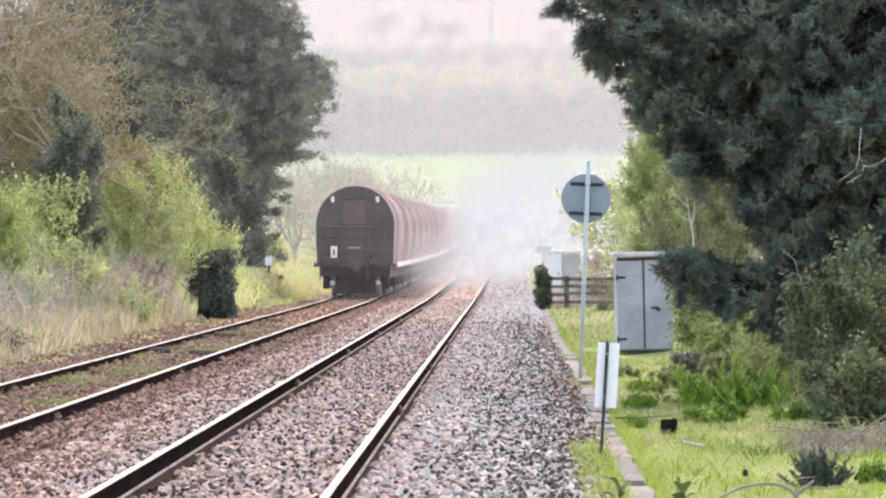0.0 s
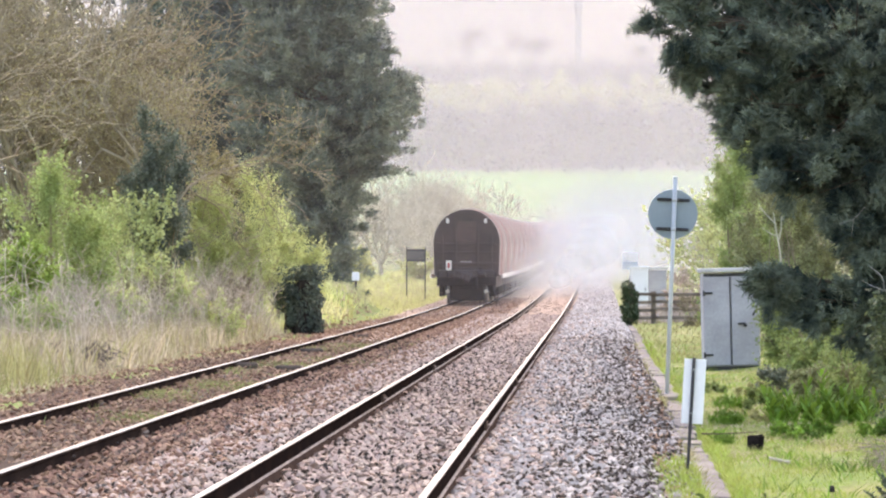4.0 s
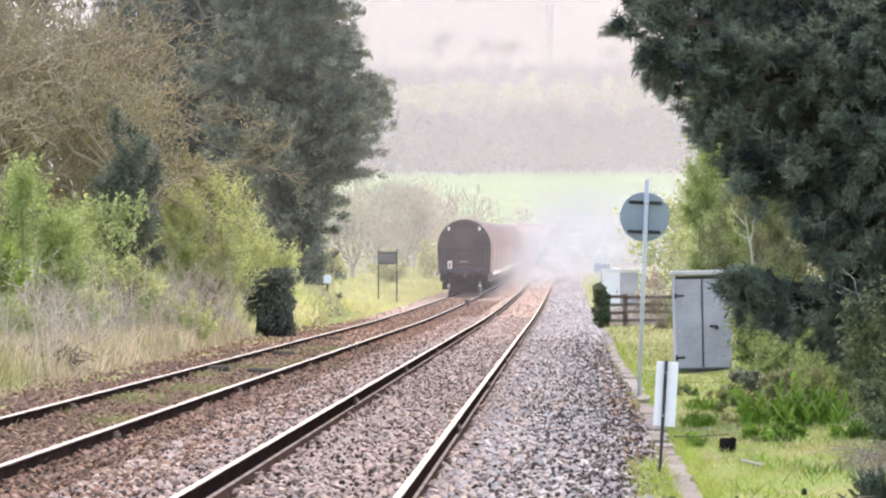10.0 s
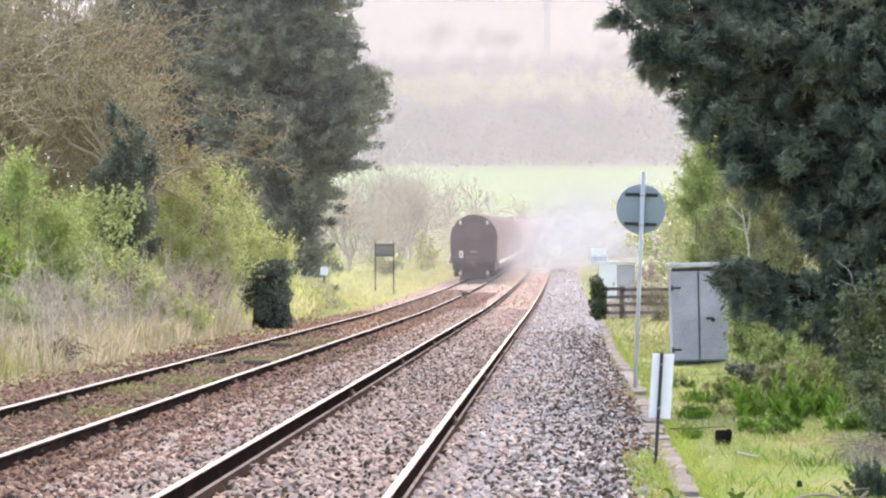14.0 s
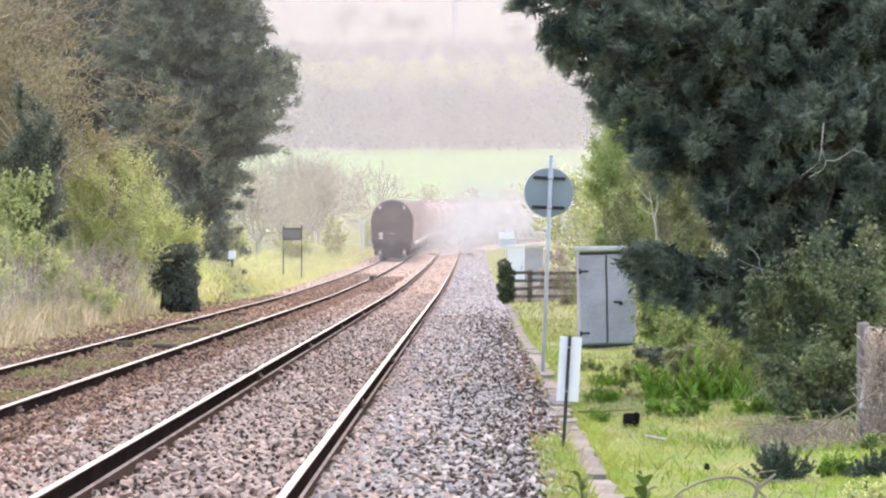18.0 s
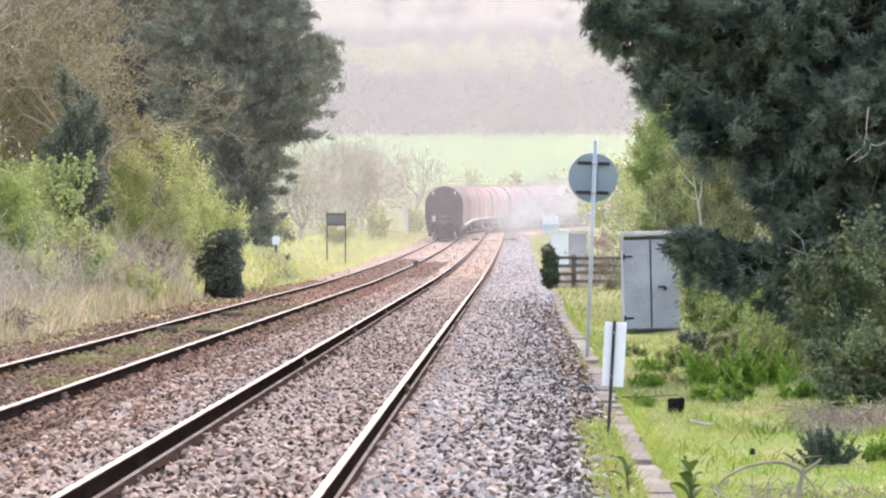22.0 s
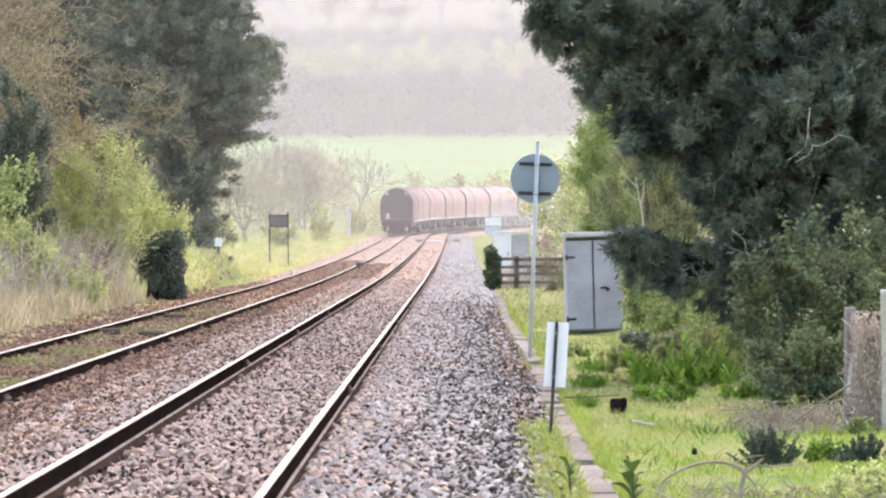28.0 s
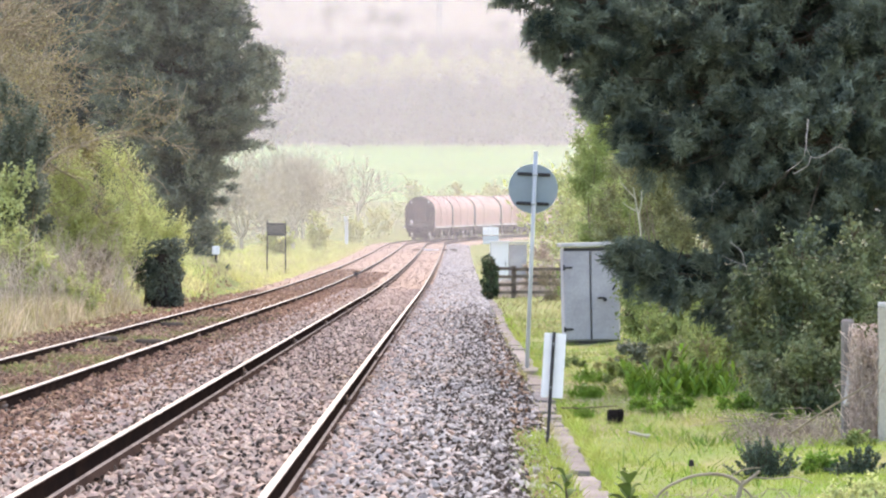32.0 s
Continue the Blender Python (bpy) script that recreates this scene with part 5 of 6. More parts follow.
def build_right_side():
    build_bush("willow_bush", 3.42, 108, (0.75, 1.2, 2.75), 3.0, 32000, 0.06, M_WILLOW, "tall bright green willow in new leaf", 71, 36, 20, lob=(0.3, 0.55))
    build_bush("willow_bush", 3.2, 109, (0.62, 0.8, 1.7), 4.2, 14000, 0.06, M_WILLOW, "tall leafing willow shoots beside the pine", 84, 34, 8)
    build_bush("budding_thicket", 3.7, 97, (1.1, 0.7, 1.5), 1.9, 24000, 0.055, M_OLIVE, "olive-green budding thicket with pale stems", 85, 40, 16, twig=M_TWIG_PALE)
    build_bush("budding_thicket", 5.2, 99, (1.3, 0.8, 2.0), 2.3, 20000, 0.06, M_OLIVE, "taller budding thicket behind the pine", 86, 36, 14, twig=M_TWIG_PALE)
    build_bush("willow_bush", 4.3, 110, (0.9, 1.0, 2.2), 2.8, 12000, 0.06, M_WILLOW, "thin green sapling thicket behind the cabinet", 72, 26, 60)
    build_bush("bramble_bush", 2.9, 100, (0.8, 0.8, 0.75), 0.9, 5000, 0.07, M_LAUREL, "green bramble behind the cabinet", 73, 18, twig=M_BARK)
    build_bush("bramble_bush", 3.35, 77, (0.85, 0.9, 0.7), 0.6, 16000, 0.06, M_LAUREL, "low green bramble under the pine", 74, 22, twig=M_BARK)
    build_bush("laurel_bush", 3.66, 50.5, (0.76, 0.6, 0.85), 0.76, 21000, 0.055, M_SHRUB, "ragged mid-green shrub below the pine", 75, 26, twig=M_BARK, lob=(0.16, 0.5))
    build_bush("laurel_bush", 4.55, 52, (0.9, 0.8, 0.8), 0.7, 20000, 0.055, M_SHRUB, "dark shrub at the edge of the pine", 76, 26, twig=M_BARK)
    build_bush("laurel_bush", 3.32, 46.8, (0.48, 0.4, 0.42), 0.36, 11000, 0.05, M_SHRUB, "low dark skirt of the shrub", 83, 20, twig=M_BARK)
    for k, (x, y, r, m) in enumerate(((1.75, 58, 0.3, M_DULL), (2.75, 60, 0.45, M_LAUREL), (1.6, 70, 0.3, M_LAUREL), (3.0, 56.5, 0.4, M_LAUREL), (2.2, 66.5, 0.35, M_DULL), (1.28, 50.5, 0.14, M_DOCK), (2.9, 50, 0.3, M_DOCK), (3.4, 41.0, 0.2, M_LAUREL), (2.85, 37.6, 0.26, M_DOCK))):
        build_bush("nettle_patch", x, y, (r, r * 1.3, 0.3 * r), 0.24 * r, int(4500 * r), 0.045, m, "low patch of green weeds in the verge", 290 + k, 16, 4)
    build_sprigs("gorse_bush", 2.37, 37.2, 80, (0.14, 0.34), 0.034, M_SEEDLING, "small dark evergreen seedling with upright sprigs", 77)
    build_bush("gorse_bush", 2.42, 66, (0.3, 0.3, 0.2), 0.2, 1800, 0.05, M_HOLLY, "low dark sprig beside the cabinet", 78, 12, 6)
    build_bush("gorse_bush", 2.05, 61, (0.25, 0.3, 0.16), 0.16, 1200, 0.05, M_LAUREL, "low grey-green tuft in the verge", 79, 10, 6)
    build_bush("bramble_bush", 3.0, 145, (1.2, 0.6, 0.5), 0.45, 1800, 0.06, M_TWIG, "brown dead growth behind the fence", 80, 14, 26)
    build_bush("willow_bush", 4.6, 165, (2.2, 2.0, 2.0), 2.3, 9000, 0.12, M_HAWTHORN, "hedge in pale new leaf beyond the fence", 81, 30, 20)
    build_bush("budding_thicket", 2.9, 158, (1.1, 0.6, 0.9), 0.9, 3000, 0.08, M_BRAMBLE, "pale brown dead hedge behind the fence", 87, 30, 50, twig=M_TWIG_PALE)
    build_bush("bramble_bush", 3.62, 84, (0.62, 0.6, 0.7), 0.7, 12000, 0.06, M_LAUREL, "green bramble spilling round the cabinet", 280, 24, 14, twig=M_BARK)
    for k, (x, y, rx, rz) in enumerate(((3.4, 74, 0.6, 0.42), (3.6, 66, 0.6, 0.5), (2.85, 63, 0.45, 0.22), (3.35, 60, 0.5, 0.34), (3.5, 80, 0.6, 0.65))):
        build_bush("bramble_bush", x, y, (rx, 0.8, rz), rz * 0.8, int(9000 * rx), 0.05, M_OLIVE if k == 2 else M_LAUREL, "low sprawling bramble, patchy green", 310 + k, 26, 30, lob=(0.3, 0.6))
    build_bush("bramble_bush", 3.2, 70, (0.5, 0.5, 0.3), 0.3, 7000, 0.055, M_LAUREL, "low leafy bramble in the verge", 281, 20, 10, twig=M_BARK)
    build_bush("nettle_patch", 2.15, 50.5, (0.35, 0.5, 0.12), 0.1, 2200, 0.05, M_DOCK, "low patch of fresh green nettles", 282, 16, 4)
    # leafy dock plant
    rng = np.random.default_rng(82)
    t = tree_thing("dock_plant", 2.42, 54, "clump of broad bright green dock leaves", "plant")
    shoots = [(rng.uniform(-0.55, 0.62), rng.normal(0, 0.22), rng.uniform(0.2, 0.44)) for _ in range(60)] + [(0.13, 0.0, 0.68), (-0.12, 0.05, 0.52), (0.4, -0.05, 0.5)]
    for sx, sy, sh in shoots:
        v, f = [], []
        tilt = rng.normal(0, 0.25, 2)
        for k in range(int(sh / 0.03)):
            u = (k + 0.3) * 0.028
            a, L, w = k * 2.4 + rng.uniform(0, 1), rng.uniform(0.14, 0.3) * (1.1 - 0.5 * u / sh), rng.uniform(0.012, 0.024)
            p0 = np.array([tilt[0] * u, tilt[1] * u, u])
            out = np.array([math.cos(a), math.sin(a), 0.0])
            side = np.array([-math.sin(a), math.cos(a), 0.0]) * w
            b = len(v)
            for q, wd in ((0, 0.3), (0.35, 1.0), (0.7, 0.8), (1.0, 0.05)):
                c = p0 + out * L * q * 0.62 + np.array([0, 0, L * q * (1.05 - 0.35 * q)])
                v += [c - side * wd, c + side * wd]
            f += [(b + 2 * m, b + 2 * m + 1, b + 2 * m + 3, b + 2 * m + 2) for m in range(3)]
        child("shoot", mesh_of("shoot", v, f, M_DOCK), t, pose(sx, sy, 0))
    for x, y, sc in ((1.5, 56, 0.4), (1.3, 49.5, 0.22), (1.72, 62, 0.4)):
        c = copy_thing(t, pose(x, y, float(land(x, y)), 0, 0, x * 77))
        c.scale = (sc, sc, sc)
    # stump, pale stick, old posts and dead bramble
    t = tree_thing("charred_stump", 1.56, 48.2, "small charred black tree stump in the grass", "stump")
    part("wood", rod(0.075, 0.2, (0, 0, 0.05), 'Z', 12, 0.012, None, 0.068), material("charred_wood", (0.018, 0.014, 0.013), 0.95, vary=0.4, scale=30, bump=0.8), t)
    part("split", box(0.07, 0.08, 0.2, (0.06, -0.02, 0.06), 0.02, turn=Matrix.Rotation(0.1, 4, 'Y')), bpy.data.materials["charred_wood"], t, "split side of the stump")
    t = tree_thing("dead_stick", 1.36, 50.3, "thin dark stick lying by the charred stump", "branch")
    child("shaft", tube("shaft", [(-0.28, 0, 0.07), (-0.1, 0.01, 0.068), (0.02, 0, 0.075), (0.3, 0.02, 0.09)], 0.01, M_BARK), t)
    t = tree_thing("bleached_stick", 1.64, 43.6, "short bleached piece of wood in the grass", "stick")
    part("wood", box(0.2, 0.05, 0.03, (0, 0, 0.06), 0.012, rod(0.016, 0.12, (0.05, 0.02, 0.055), 'X', 7, 0, None, 0.006), Matrix.Rotation(0.22, 4, 'Y')), material("bleached_wood", (0.5, 0.47, 0.38), 0.9, vary=0.3, scale=20, bump=0.6), t)
    t = tree_thing("old_gate_post", 3.36, 42.2, "grey split concrete gate post wrapped in dead stems", "post")
    part("shaft", box(0.11, 0.1, 1.35, (0.06, 0.12, 0.42), 0.02), M_CONCRETE, t)
    part("broken_edge", box(0.09, 0.06, 0.34, (0.08, 0.03, 0.5), 0.025, turn=Matrix.Rotation(0.12, 4, 'Y')), M_CABINET_ROOF, t, "pale broken patch of the post")
    t = tree_thing("white_stake", 3.7, 42.0, "thin pale weathered stake beside an old post", "stake")
    part("shaft", box(0.085, 0.07, 1.5, (0, 0, 0.42), 0.01), material("pale_weathered_stake", (0.5, 0.47, 0.41), 0.9, vary=0.25, scale=10, bump=0.4, second=(0.36, 0.33, 0.28)), t)
    part("top_cap", box(0.088, 0.073, 0.05, (0, 0, 1.19), 0.012), M_CABINET_ROOF, t)
    r2 = np.random.default_rng(83)
    t = tree_thing("dead_bramble", 3.36, 42.1, "mass of dead pinkish-brown climber stems on the post", "bramble")
    for name, n, rad in (("tangle", 500, 0.005), ("dry_growth", 1100, 0.003)):
        segs = []
        for _ in range(n):
            p = np.array([r2.uniform(0.08, 0.3), r2.normal(0, 0.07), r2.uniform(-0.05, 0.85)])
            e = p + np.array([r2.normal(0, 0.06), r2.normal(0, 0.05), r2.uniform(-0.08, 0.22)])
            m = (p + e) / 2 + r2.normal(0, 0.015, 3)
            segs += [(p, m, rad, rad * 0.8), (m, e, rad * 0.8, rad * 0.6)]
        child(name, limbs_mesh(name, segs, M_BRAMBLE, 3, 0.003), t)
    pts = np.stack([r2.uniform(0.07, 0.3, 1800), r2.normal(0, 0.07, 1800), r2.uniform(0, 1.05, 1800) ** 1.15], 1)
    v, f = leaf_arrays(r2, pts, 0.035, 0.5)
    child("dry_leaf", mesh_of("dry_leaf", v, f, M_BRAMBLE), t)
    segs = []
    for _ in range(150):
        x, y = r2.uniform(2.55, 3.5), r2.normal(43.5, 0.5)
        p = np.array([x, y, float(land(x, y)) + 0.01])
        e = p + np.array([r2.normal(0, 0.25), r2.normal(0, 0.2), r2.uniform(0.05, 0.24)])
        m = (p + e) / 2 + np.array([0, 0, 0.1])
        segs += [(p, m, 0.005, 0.004), (m, e, 0.004, 0.003)]
    tagged(child("bramble_litter", limbs_mesh("bramble_litter", segs, M_LITTER, 3, 0.003)), "low dead bramble stems under the shrub", "bramble", kind="stuff")
    # bare arching branch on a stub in the near grass
    wood = material("pale_dead_branch", (0.36, 0.315, 0.245), 0.9, vary=0.3, scale=14, second=(0.2, 0.165, 0.125))
    t = tree_thing("fallen_branch", 1.82, 31.4, "pale bare dead branch arching from a short stub", "branch")
    runs = (("stub", [(0.01, 0, -0.05), (0.0, 0, 0.1), (0.02, 0, 0.2), (0.04, 0, 0.27)], 0.021),
            ("bough", [(0.03, 0, 0.24), (-0.03, 0, 0.285), (-0.13, 0, 0.31), (-0.26, 0.02, 0.3), (-0.38, 0.03, 0.26), (-0.48, 0.05, 0.2), (-0.53, 0.05, 0.13)], 0.013),
            ("fork", [(0.03, 0, 0.24), (0.09, 0, 0.28), (0.15, 0.02, 0.33)], 0.015),
            ("side_twig", [(0.03, 0, 0.23), (0.09, -0.02, 0.17), (0.13, -0.03, 0.08), (0.2, -0.03, 0.02)], 0.008),
            ("side_twig", [(0.1, 0, 0.29), (0.24, 0.02, 0.28), (0.38, 0.05, 0.29), (0.5, 0.05, 0.25)], 0.006),
            ("side_twig", [(-0.06, 0, 0.29), (0.05, 0.02, 0.34), (0.16, 0.05, 0.35)], 0.005))
    for name, pts, rad in runs:
        child(name, tube(name, pts, rad, wood, 0.6, 8), t)
    t = tree_thing("seed_head", 1.62, 33.4, "small dark dry seed head on a thin stalk", "plant")
    part("stalk", rod(0.003, 0.3, (0, 0, 0.14), 'Z', 6), M_TWIG, t)
    part("head", rod(0.022, 0.045, (0, 0, 0.3), 'Z', 10, 0.006, None, 0.014), M_UNDER, t)
    segs = []
    for _ in range(260):
        p = np.array([r2.uniform(1.3, 3.0), r2.uniform(29.6, 33.2), 0.02])
        q = p + np.array([r2.normal(0, 0.07), r2.normal(0, 0.08), r2.uniform(0.03, 0.13)])
        segs += [(p, q, 0.004, 0.003), (q, q + np.array([r2.normal(0, 0.06), 0, r2.normal(0, 0.03)]), 0.003, 0.002)]
    tagged(child("twig_litter", limbs_mesh("twig_litter", segs, M_LITTER, 4, 0.002)), "dry twigs and broken stems in the near grass", "litter", kind="stuff")
    t = tree_thing("dead_stick", 3.0, 41.6, "dark dead stick leaning on the old post", "branch")
    child("shaft", tube("shaft", [(-0.12, 0, 0.12), (0.24, 0, 0.36), (0.58, 0, 0.56)], 0.012, M_TWIG), t)
    child("side_twig", tube("side_twig", [(0.1, 0.01, 0.36), (0.2, 0.01, 0.26), (0.28, 0.01, 0.18)], 0.007, M_TWIG), t)
    # broad-leaved seedlings at the near edge
    for x, y, h, n in ((1.1, 30.9, 0.32, 8), (0.7, 31.2, 0.26, 5), (2.75, 33.8, 0.12, 6), (1.3, 37.5, 0.1, 6)):
        t = tree_thing("broadleaf_seedling", x, y, "young broad-leaved plant on a thin dark stem", "plant", "seedlings in the grass", z=0.05 if x < 0.8 else None)
        child("stem", tube("stem", [(0, 0, -0.04), (0.012, 0, h * 0.4), (0.0, 0, h * 0.75), (0.008, 0, h)], 0.008, M_BARK), t)
        for k in range(n):
            u = (k + 1.0) / n
            a, z0, L = k * 2.3 + x, h * (0.3 + 0.68 * u), 0.44 * h * (1.2 - 0.25 * u) * (1 + 0.25 * math.sin(k * 2.1))
            d, sd = np.array([math.cos(a), math.sin(a), 0.0]), np.array([-math.sin(a), math.cos(a), 0.0]) * L * 0.34
            up = np.array([0, 0, 1.0])
            v, f = [], []
            for q, wd in ((0, 0.12), (0.15, 0.5), (0.35, 0.95), (0.55, 1.0), (0.75, 0.78), (0.9, 0.42), (1.0, 0.04)):
                c = up * z0 + d * L * q * 0.75 + up * L * q * (1.1 - 0.65 * q)
                v += [c - sd * wd + up * 0.12 * L * wd, c, c + sd * wd + up * 0.12 * L * wd]
            for m in range(6):
                f += [(3 * m, 3 * m + 1, 3 * m + 4, 3 * m + 3), (3 * m + 1, 3 * m + 2, 3 * m + 5, 3 * m + 4)]
            child("leaf", mesh_of("leaf", v, f, M_LEAF_OLIVE, smooth=True), t)
    build_sprigs("gorse_bush", 3.08, 36.8, 40, (0.1, 0.24), 0.034, M_SEEDLING, "low dark evergreen sprigs at the post's foot", 88)
    t = tree_thing("birch_sapling", 3.6, 95.5, "pale thin forked sapling before the thicket", "tree")
    b = float(land(3.6, 95.5))
    child("trunk", tube("trunk", [(0.1, 0, -0.1), (0.05, 0, 1.2 - b), (0.0, 0, 2.1 - b), (-0.07, 0, 2.49 - b)], 0.022, M_SAPLING, 0.7), t)
    for run in ([(-0.07, 0, 2.49 - b), (-0.1, 0, 2.7 - b), (-0.14, 0, 2.92 - b)], [(-0.04, 0, 2.35 - b), (0.02, 0, 2.6 - b), (0.02, 0, 2.86 - b)], [(-0.1, 0, 2.7 - b), (-0.22, 0, 2.82 - b), (-0.4, 0, 3.02 - b)], [(-0.06, 0, 2.45 - b), (-0.2, 0, 2.5 - b), (-0.36, 0, 2.62 - b)]):
        child("limb", tube("limb", run, 0.014, M_SAPLING, 0.5), t)
    build_bush("nettle_patch", 2.75, 31.6, (0.4, 0.6, 0.12), 0.08, 2600, 0.03, M_HAWTHORN, "low pale green leaves among the twigs", 299, 22, 6)


M_BANK = material("yellow_green_grass", (0.5, 0.53, 0.2), 0.85, vary=0.2, scale=0.6, island=0.3, second=(0.56, 0.53, 0.28), through_light=0.4)
M_STEM = material("dry_tan_stems", (0.58, 0.49, 0.41), 0.95, vary=0.3, scale=4, island=0.35, second=(0.44, 0.36, 0.29))


M_WEED = material("mossy_track_weeds", (0.32, 0.35, 0.13), 0.85, vary=0.2, scale=3, island=0.35, second=(0.2, 0.2, 0.09), through_light=0.2)


def build_grass():
    rng = np.random.default_rng(91)

    def tufts(name, n, per, x0, x1, y0, y1, height, width, mat, label, lean=0.5, spread=0.09):
        """Grass in tufts of uneven height."""
        cy = y0 * (y1 / y0) ** rng.uniform(0, 1, n)
        cx = rng.uniform(x0, x1, n)
        hh = np.repeat(height * rng.uniform(0.45, 1.5, n), per)
        x = np.repeat(cx, per) + rng.normal(0, spread, n * per)
        y = np.repeat(cy, per) + rng.normal(0, spread * 1.5, n * per)
        v, f = blades(rng, x, y, land(x, y), hh[:, None], width, lean)
        tagged(child(name, mesh_of(name, v, f, mat)), label, "grass", kind="stuff")

    def sow(name, n, x0, x1, y0, y1, height, width, mat, label, lean=0.35, patch=0.0, cat="grass", base=None):
        y = y0 * (y1 / y0) ** rng.uniform(0, 1, n)
        x = rng.uniform(x0, x1, n)
        if patch:
            keep = np.sin(x * 3.1 + y * 0.9) + np.sin(x * 1.3 - y * 0.37 + 2) + rng.normal(0, 0.7, n) > patch - 1
            x, y = x[keep], y[keep]
        v, f = blades(rng, x, y, land(x, y) if base is None else base(x, y) if callable(base) else np.full(len(x), base), height, width, lean)
        tagged(child(name, mesh_of(name, v, f, mat)), label, cat, kind="stuff")

    sow("verge_grass", 28000, 1.13, 5.0, 29, 110, 0.06, 0.006, M_BLADE, "short bright spring grass on the verge")
    sow("verge_grass", 26000, 1.08, 3.8, 29.3, 50, 0.055, 0.005, M_BLADE, "dense short grass of the near verge", 0.7)
    tufts("grass_tufts", 1100, 26, 1.1, 4.8, 29, 110, 0.085, 0.004, M_BLADE, "uneven tufts of bright spring grass")
    tufts("dull_grass_tufts", 560, 24, 1.2, 4.8, 43, 120, 0.09, 0.004, M_DULL, "tufts of dull olive old grass", 0.8)
    sow("dry_thatch", 4000, 1.1, 4.9, 153, 185, 0.42, 0.014, M_BRAMBLE, "pinkish-brown dead growth about the fence", 0.5)
    tufts("leafy_weeds", 90, 16, 1.25, 4.4, 42, 90, 0.13, 0.009, M_DOCK, "broad-leaved weeds in the verge", 1.0, 0.07)
    tufts("far_tufts", 500, 16, -13, -8.1, 138, 330, 0.3, 0.02, M_BANK, "yellow-green tussocks on the far bank")
    sow("verge_grass", 12000, 1.13, 4.6, 43, 150, 0.1, 0.004, M_STRAW, "dry old grass among the green verge", 0.8, 0.9)
    sow("dry_thatch", 1800, 1.2, 2.9, 28.5, 32.0, 0.1, 0.004, M_LITTER, "pale dry thatch in the near grass", 1.2, 0.6)
    sow("dry_thatch", 2600, 2.5, 3.4, 41.5, 45, 0.12, 0.004, M_LITTER, "pale dry grass heaped under the shrub", 1.1)
    sow("dry_thatch", 5000, 1.2, 3.6, 47, 75, 0.07, 0.004, M_STRAW, "brown litter thinly over the verge", 1.0, 1.0)
    sow("dry_thatch", 1500, 1.3, 2.1, 46, 52, 0.05, 0.004, M_STRAW, "thin dry grass round the charred stump", 1.0)
    sow("dry_thatch", 15000, 1.15, 2.9, 45, 66, 0.06, 0.006, M_STRAW, "tan dry grass lying in patches on the verge", 1.2, 0.8)
    sow("verge_weeds", 5000, 1.2, 4.6, 34, 110, 0.17, 0.007, M_DOCK, "taller leafy weeds in the verge", 0.7, 1.7, "weeds")
    sow("bank_grass", 5500, -13.5, -8.3, 58, 105, 0.2, 0.01, M_STRAW, "short dry grass in front of the reeds", 0.6, 0.9)
    sow("bank_grass", 11000, -13.5, -8.3, 58, 112, 0.18, 0.009, M_DULL, "dull green grass in front of the reeds", 0.6, 0.8)
    tufts("bank_tufts", 260, 16, -12, -8.35, 62, 124, 0.24, 0.008, M_DULL, "olive-green tufts along the reeds", 0.5)
    sow("bank_grass", 4500, -8.75, -8.1, 55, 150, 0.09, 0.009, M_STRAW, "thin dry grass on the ballast edge", 0.8)
    sow("verge_grass", 2500, 0.8, 5.0, 6, 29, 0.09, 0.008, M_BLADE, "grass of the near verge", 0.5)
    sow("trough_grass", 5000, 1.07, 1.22, 29, 120, 0.12, 0.005, M_BLADE, "grass growing over the trough's edge", 0.9)
    sow("trough_grass", 3000, 0.82, 0.9, 29, 120, 0.12, 0.005, M_DULL, "old grass between ballast and trough", 0.7)
    sow("trough_grass", 2500, 0.8, 0.9, 29, 110, 0.07, 0.005, M_STRAW, "dry grass along the trough", 0.9)
    sow("edge_grass", 3000, 0.5, 0.84, 29, 43, 0.15, 0.004, M_BLADE, "grass tuft between ballast and trough", base=0.06)
    sow("verge_grass", 5000, 1.1, 5.5, 90, 330, 0.16, 0.016, M_DULL, "far verge grass beside the fence", 0.4)
    sow("bank_grass", 22000, -14, -8.2, 128, 420, 0.26, 0.02, M_BANK, "yellow-green grass bank beside the further line", 0.45)
    sow("bank_grass", 6000, -8.6, -7.35, 160, 400, 0.2, 0.016, M_BANK, "grass creeping over the edge of the far ballast", 0.5, 0.3, base=lambda x, y: np.maximum(bed_height(x), -0.1) + rise(y))
    sow("bank_grass", 14000, -13, -8.2, 80, 300, 0.25, 0.012, M_STRAW, "pale dry grass along the further line", 0.5)
    sow("dry_reeds", 24000, -14.5, -8.4, 76, 128, 0.6, 0.012, M_STRAW, "tall dry straw-coloured reeds", 0.35, 0.9, "reeds")
    sow("reed_greens", 9000, -13.5, -8.5, 70, 122, 0.6, 0.012, M_DULL, "thin green growth among the dry reeds", 0.3, 0.5, "weeds")
    on_bed = lambda x, y: bed_height(x) + rise(y)
    sow("track_weeds", 15000, -6.1, -4.8, 52, 112, 0.11, 0.006, M_WEED, "yellow-green weeds between the rails of the further line", 0.8, 1.75, "weeds", base=on_bed)
    sow("track_thatch", 7000, -6.1, -4.8, 52, 140, 0.06, 0.006, M_LITTER, "grey-brown dead weeds between the rails of the further line", 1.2, 0.7, "weeds", base=on_bed)
    sow("track_weeds", 2600, -4.55, -3.9, 78, 116, 0.09, 0.006, M_WEED, "thin weeds on the stones between the two lines", 0.8, 1.5, "weeds", base=on_bed)
    # tall dead stems standing in the thicket's edge
    segs = []
